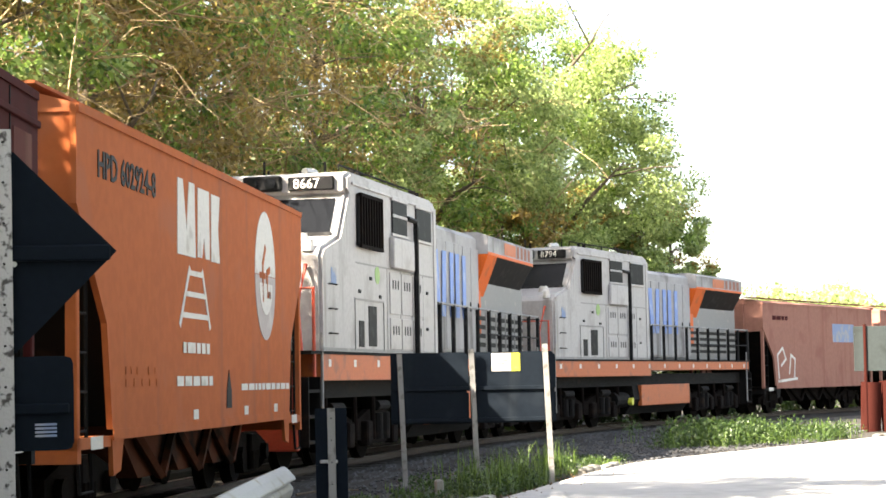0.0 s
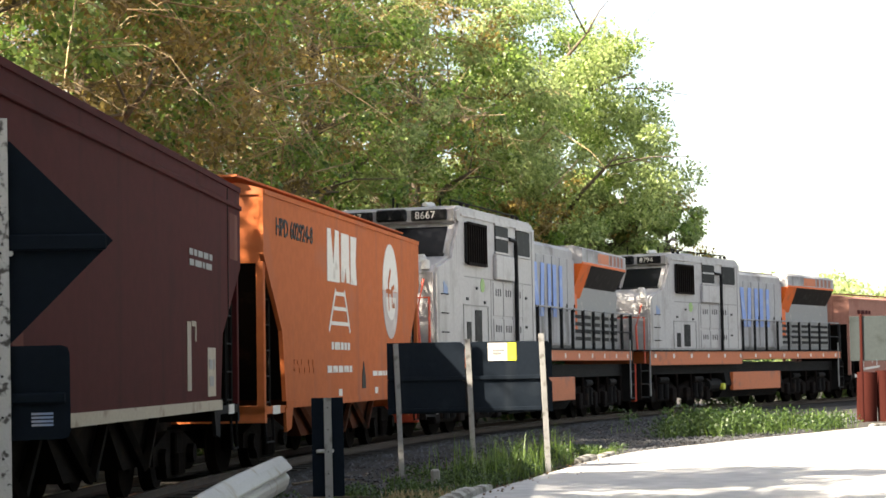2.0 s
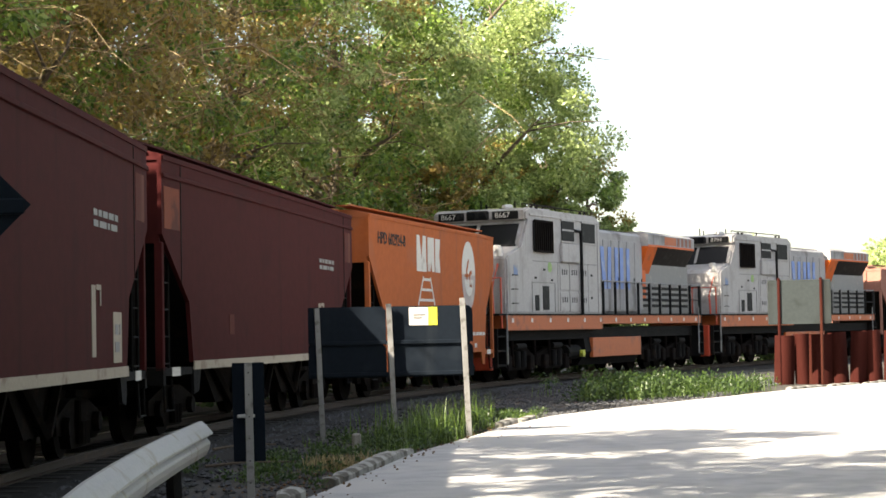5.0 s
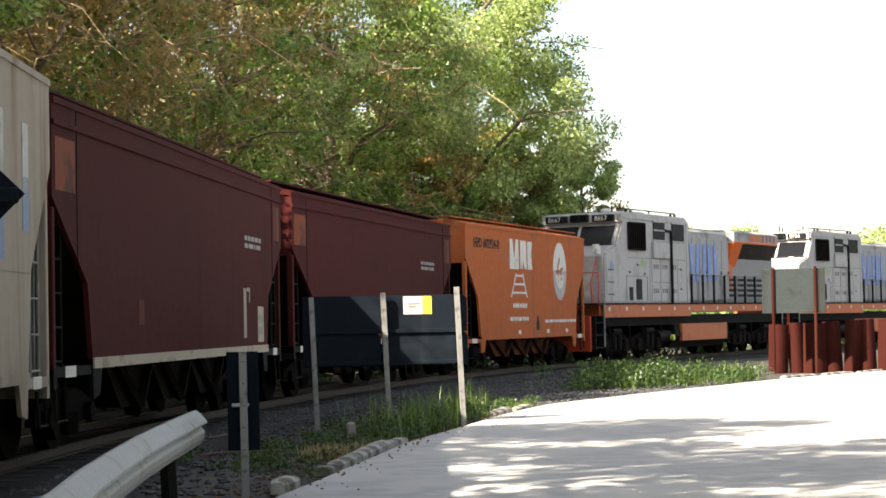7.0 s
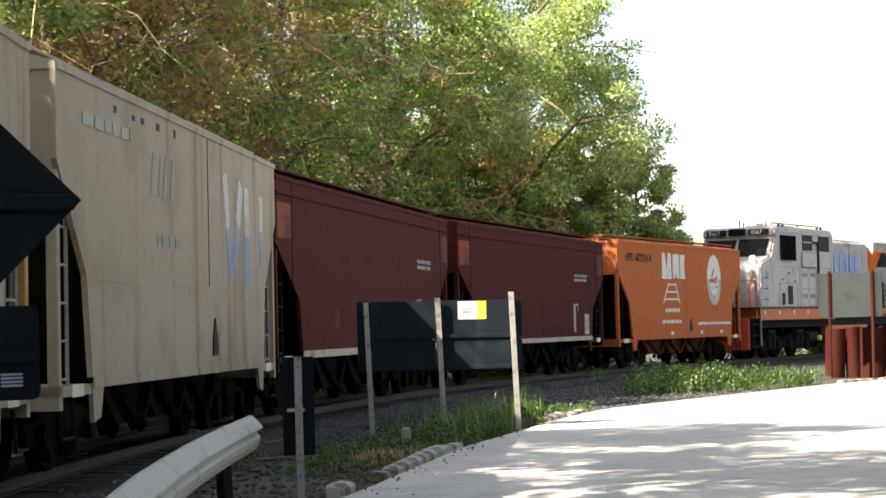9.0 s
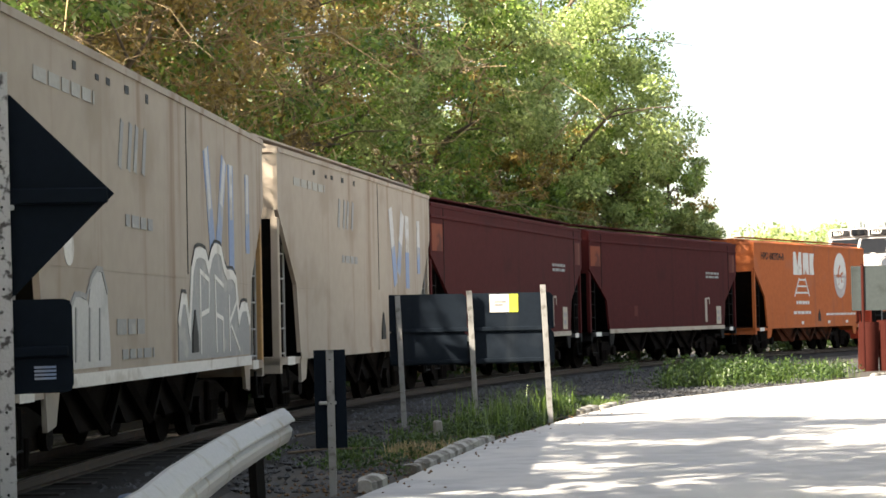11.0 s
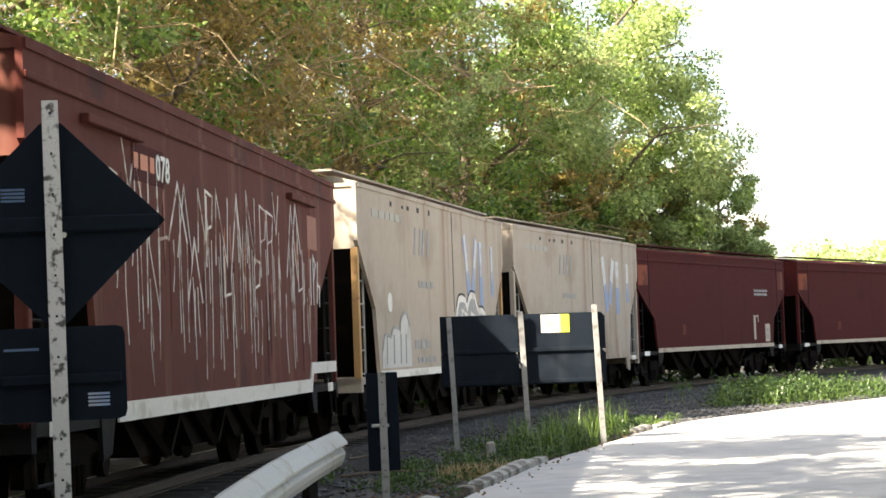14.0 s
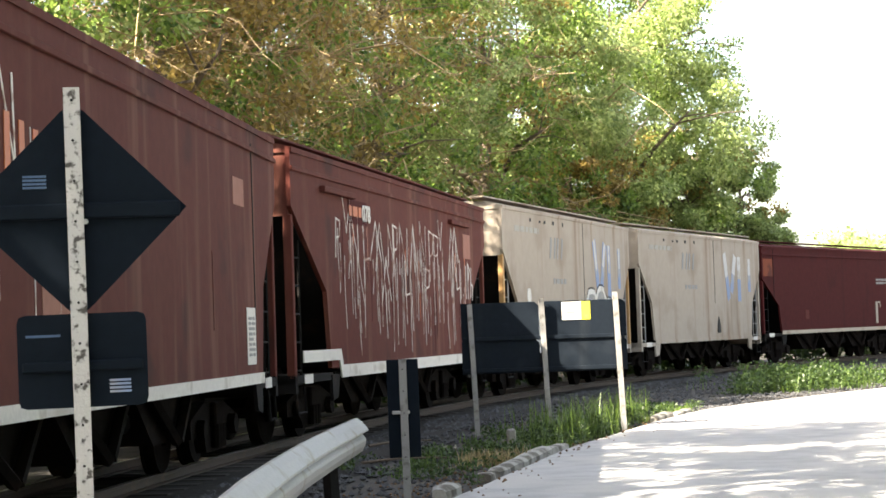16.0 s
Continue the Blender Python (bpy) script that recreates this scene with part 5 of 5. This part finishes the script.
def diamond_sign():
    p = bearing(-15.44, 9.1, GROUND_Z)
    t = thing("warning_sign", pose(p.x, p.y, p.z, 0, -0.6, 15.0), "back of a dark diamond road sign on a flaking white post", "road sign")
    ps = part("post", post_mesh(2.78, 0.038, 0.025), POSTPAINT, t, "flaking white painted post")
    holes(ps, 2.75, -0.025, 0.19)
    c, r = 2.21, 0.52
    q = 0.05
    face = [(r - q, c + q), (r, c), (r - q, c - q), (q, c - r + q), (0, c - r + q * 0.6), (-q, c - r + q), (-r + q, c - q), (-r, c), (-r + q, c + q), (-q, c + r - q), (0, c + r - q * 0.6), (q, c + r - q)]
    dm = part("diamond_plate", prism(bmesh.new(), face, 0.055, 0.062), NAVY, t, "dark navy back of the diamond plate")
    part("brace", boxes((-r + 0.03, r - 0.03, 0.02, 0.055, c - 0.045, c + 0.03), bevel=0.008), NAVY, dm, "dark horizontal brace")
    bars(dm, -0.24, -0.13, c + 0.10, c + 0.17, 4, BLUEPLASTIC, 0.0555, "sticker_line")
    part("bolt", tube(bmesh.new(), [(0.045, 0.0, c - 0.06), (0.045, 0.02, c - 0.06)], 0.014, 6), GALV, dm)
    lo = part("lower_plate", prism(bmesh.new(), [(-0.29, 1.32), (-0.28, 1.29), (-0.25, 1.28), (0.27, 1.28), (0.30, 1.29), (0.31, 1.32), (0.31, 1.68), (0.30, 1.71), (0.27, 1.72), (-0.25, 1.72), (-0.28, 1.71), (-0.29, 1.68)], 0.055, 0.062), NAVY, t, "dark back of the lower plate")
    part("plate_brace", boxes((-0.27, 0.29, 0.025, 0.055, 1.45, 1.50), bevel=0.008), NAVY, lo)
    bars(lo, 0.13, 0.23, 1.34, 1.41, 4, PALEBLUE, 0.0545, "sticker_line")
    bars(lo, -0.25, -0.09, 1.61, 1.63, 1, BLUEPLASTIC, 0.0545, "sticker_line")


def marker_sign():
    p = bearing(-6.02, 17.55, GROUND_Z)
    t = thing("marker_post", pose(p.x, p.y, p.z, 0, -0.4, 4.0), "pale steel post carrying a narrow black marker board", "marker post")
    ps = part("post", post_mesh(1.34, 0.034, 0.025), POSTCLEAN, t, "dull pale channel post")
    holes(ps, 1.3, -0.025, 0.2)
    part("marker_board", boxes((-0.15, 0.14, 0.05, 0.06, 0.44, 1.34), bevel=0.0), NAVY, t, "narrow black marker board")
    part("bracket", boxes((-0.11, 0.05, 0.0, 0.05, 0.84, 0.87), bevel=0.005), GALV, t)


def board():
    """A wide plate on three leaning posts, seen from behind."""
    t = thing("large_sign_board", pose(-0.93, 28.6, GROUND_Z, 0, 0, 9.0), "back of a wide dark road sign board on three pale posts", "sign board")
    for x, h in ((-1.06, 1.98), (0.02, 2.03), (1.14, 2.10)):
        ps = part("post", post_mesh(h, 0.037, 0.03), POSTCLEAN, t, "leaning pale steel post")
        ps.matrix_basis = pose(x + 0.06, 0, 0, 0, -1.9, 0)
    for x0, x1 in ((-1.19, -0.02), (0.0, 1.30)):
        n = 0.06
        for z0, z1 in ((0.93, 1.43), (1.44, 1.99)):
            bm = prism(bmesh.new(), [(x0, z0), (x1, z0), (x1, z1 - n), (x1 - n, z1), (x0, z1)], 0.085, 0.092)
            part("board_panel", bm, SIGNBACK, t, "dark painted board panel")
    for z in (0.98, 1.45):
        part("board_rail", boxes((-1.17, 1.25, 0.05, 0.085, z - 0.03, z + 0.03), bevel=0.006), SIGNBACK, t)
    st = part("sticker", boxes((0.33, 0.62, 0.078, 0.0845, 1.70, 1.97)), WHITE, t, "white sticker")
    part("sticker_edge", boxes((0.62, 0.76, 0.078, 0.0845, 1.70, 1.97)), YELLOW, t, "bright yellow sticker")
    bars(st, 0.40, 0.58, 1.79, 1.88, 2, LAMPGREY, 0.078, "sticker_line")


def guardrail():
    t = thing("guardrail", Matrix(), "weathered steel guardrail with a bare end beside the road", "guardrail")
    line = [(-2.26, 17.45), (-2.21, 15.35), (-2.14, 13.45), (-2.04, 11.7), (-1.94, 10.25), (-1.82, 9.0), (-1.70, 6.0), (-1.8, 2.0), (-1.9, -6.0)]
    prof = [(-0.045, 0.155), (-0.02, 0.158), (0.03, 0.115), (0.078, 0.055), (0.080, 0.040), (0.035, 0.022), (0.025, 0.005), (0.050, -0.025), (0.056, -0.045), (0.046, -0.095), (0.018, -0.150), (0.0, -0.157)]
    pts = []
    for i in range(len(line) - 1):
        a, b = Vector((*line[i], 0)), Vector((*line[i + 1], 0))
        pts += [a.lerp(b, k / 5) for k in range(5)]
    pts.append(Vector((*line[-1], 0)))
    bm = bmesh.new()
    for flip in (0, 1):
        rows = []
        for i, p in enumerate(pts):
            d = (pts[min(i + 1, len(pts) - 1)] - pts[max(i - 1, 0)]).normalized()
            n = Vector((-d.y, d.x, 0))
            rows.append([bm.verts.new(p + n * (x - 0.004 * flip) + Vector((0, 0, 0.49 + z))) for x, z in prof])
        for a, b in zip(rows, rows[1:]):
            for i in range(len(prof) - 1):
                f = (a[i], b[i], b[i + 1], a[i + 1])
                bm.faces.new(f if flip else f[::-1])
    beam = part("beam", bm, GUARD, t, "pale weathered corrugated steel beam")
    for x, y in ((-2.27, 15.9), (-1.90, 9.2), (-1.80, 4.5)):
        ob = part("rail_post", post_mesh(0.76, 0.055, 0.04), DARK, t, "dark steel post")
        ob.matrix_basis = pose(x - 0.03, y, GROUND_Z - 0.02, 0, -4, 60)
    for k in range(6):
        y = 17.25 - (k // 2) * 0.35
        part("bolt", tube(bmesh.new(), [(-2.26, y, 0.42 + 0.14 * (k % 2)), (-2.22, y, 0.42 + 0.14 * (k % 2))], 0.02, 6), BROWNSTEEL, beam)


def grey_panel():
    p = bearing(10.35, 52.0, GROUND_Z)
    t = thing("sheet_metal_sign", pose(p.x, p.y, p.z, 0, 0, -10.0), "back of a grey sheet panel on two rusty poles", "sign panel")
    part("panel", boxes((-0.83, 0.68, 0.03, 0.045, 1.62, 2.81), bevel=0.006), PANELGREY, t, "grey-green stained sheet")
    part("panel_flange", boxes((0.68, 0.84, 0.03, 0.05, 1.62, 2.81), bevel=0.006), PANELGREY, t)
    for x in (-0.55, 0.56):
        part("pole", tube(bmesh.new(), [(x, 0, 0), (x + 0.02, 0, 2.86)], 0.04, 8), RUSTPLATE, t, "rusty steel pole")


def rust_plates():
    """Curved rusty plates that stand side by side."""
    for k, (az, wd, h, lean) in enumerate(((9.85, 0.62, 1.32, 2), (10.42, 0.52, 1.36, -2), (10.92, 0.72, 1.34, 1), (11.48, 0.55, 1.38, -3), (11.98, 0.50, 1.40, 3), (12.45, 0.55, 1.42, -2), (12.98, 0.55, 1.40, 2))):
        p = bearing(az, 53.2 + 0.15 * (k % 2), GROUND_Z)
        bm = bmesh.new()
        n = 7
        for flip in (0, 1):
            rows = [[bm.verts.new((0.88 * wd * (i / n - 0.5), 0.22 * (2 * i / n - 1) ** 2 + 0.012 * flip, z)) for i in range(n + 1)] for z in (-0.05, 0.02, h - 0.05, h)]
            for a, b in zip(rows, rows[1:]):
                for i in range(n):
                    f = (a[i], a[i + 1], b[i + 1], b[i])
                    bm.faces.new(f if not flip else f[::-1])
        ob = new("rusty_plate", finish("rusty_plate", bm, RUSTPLATE, True))
        ob.matrix_basis = pose(p.x, p.y, p.z, 0, lean, -11)
        tagged(ob, "curved rust-red steel plate standing upright by the road", "steel plate", "rusty plates by the road")


def litter():
    for x, y, r in ((-3.35, 19.6, 0.14), (-3.05, 14.6, 0.15)):
        bm = tube(bmesh.new(), [(0, 0, 0), (0, 0, 0.1), (0, 0, 0.27)], r * 0.8, 12, r)
        tube(bm, [(0, 0, 0.255), (0, 0, 0.285)], r * 1.1, 12)
        ob = part("bucket", bm, BLUEPLASTIC, None, "dusty blue plastic bucket standing beside the track", True)
        ob.matrix_basis = pose(x, y, GROUND_Z + 0.0, 8, 5, 0)
        tagged(ob, "", "bucket", "blue buckets by the track")
    bm = boxes((-0.055, 0.055, -0.05, 0.05, -0.1, 0.28), bevel=0.02)
    ob = part("marker_stone", bm, STONE, None, "small whitewashed stone stump at the road edge")
    ob.matrix_basis = pose(-1.25, 25.2, GROUND_Z, 3, -4, 20)
    tagged(ob, "", "stone")
    for x, y, rz in ((-2.45, 22.8, 20), (-1.2, 31.0, 70), (-2.9, 26.4, 45)):
        bm = tube(bmesh.new(), [(-0.5, 0, 0.04), (0, 0.05, 0.07), (0.6, 0.0, 0.05)], 0.02, 6, 0.012)
        ob = part("fallen_branch", bm, BARK, None, "thin dry branch lying on the gravel")
        ob.matrix_basis = pose(x, y, GROUND_Z + 0.02, 0, 0, rz)
        tagged(ob, "", "branch", "fallen branches")


# ---- putting the place together ----
ground()
road()
railway()
kerb()
trees()
verge_plants()
stones("gravel", "loose grey stones scattered on the verge beside the track", 9000, verge_spot, BALLAST)
stones("leaf_litter", "dry brown leaves and crumbs along the road edge", 900, litter_spot, LITTER, 0.008, 0.026)
diamond_sign()
marker_sign()
board()
guardrail()
grey_panel()
rust_plates()
litter()

ORDER = []   # vehicle, its middle from the fixed point of the train, half its bogie spacing


def make_train():
    o = hopper_wagon("orange hopper wagon with white marks and an oval emblem", ORANGE, 11.6)
    orange_markings(o)
    ORDER.append((o, -5.80, 3.9))
    b = hopper_wagon("plain dark oxide-brown hopper wagon with a pale sill", BROWN, 13.95, 3.83, 1.07, 1.5, knee=(2.78, 1.9), stripe=CREAM, end_panel=True)
    brown_markings(b)
    ORDER.append((b, -20.1, 4.7))
    ORDER.append((copy_thing(b, Matrix()), -35.15, 4.7))
    g = hopper_wagon("dirty pale grey hopper wagon with washed-out blue marks", GREY, 11.55, seams=(0.9,))
    grey_markings(g, False)
    ORDER.append((g, -48.28, 3.9))
    g = hopper_wagon("dirty pale grey hopper wagon covered low down in graffiti", GREY, 11.55, seams=(0.9,), stripe=WHITE, post=OCHRE)
    grey_markings(g, True)
    ORDER.append((g, -60.97, 3.9))
    r = hopper_wagon("worn brown hopper wagon covered in white chalked strokes", RUSTY, 13.7, 3.80, 0.98, 1.8, stripe=WHITE, stripe_step=0.25)
    rust_markings(r)
    ORDER.append((r, -75.2, 4.6))
    r = hopper_wagon("faded brown hopper wagon with a data board", RUSTY, 13.9, 3.80, 1.0, 1.1, stripe=WHITE)
    last_markings(r)
    ORDER.append((r, -90.1, 4.7))
    p = hopper_wagon("sun-bleached pinkish hopper wagon with a white scrawl", PINK, 11.6)
    pink_markings(p)
    ORDER.append((p, 47.6, 3.9))
    ORDER.append((copy_thing(p, Matrix()), 60.2, 3.9))
    ORDER.append((locomotive("weathered silver-grey diesel locomotive with orange sill and blue mark", "8667"), 11.2, 6.1))
    ORDER.append((locomotive("weathered silver-grey diesel locomotive with orange sill, leading its twin", "8794"), 31.5, 6.1))


make_train()


def motions():
    for vehicle, middle, half in ORDER:
        walk(vehicle, [(t, ride(progress(t) + middle, half)) for t in [i * 0.5 for i in range(33)]])


motions()
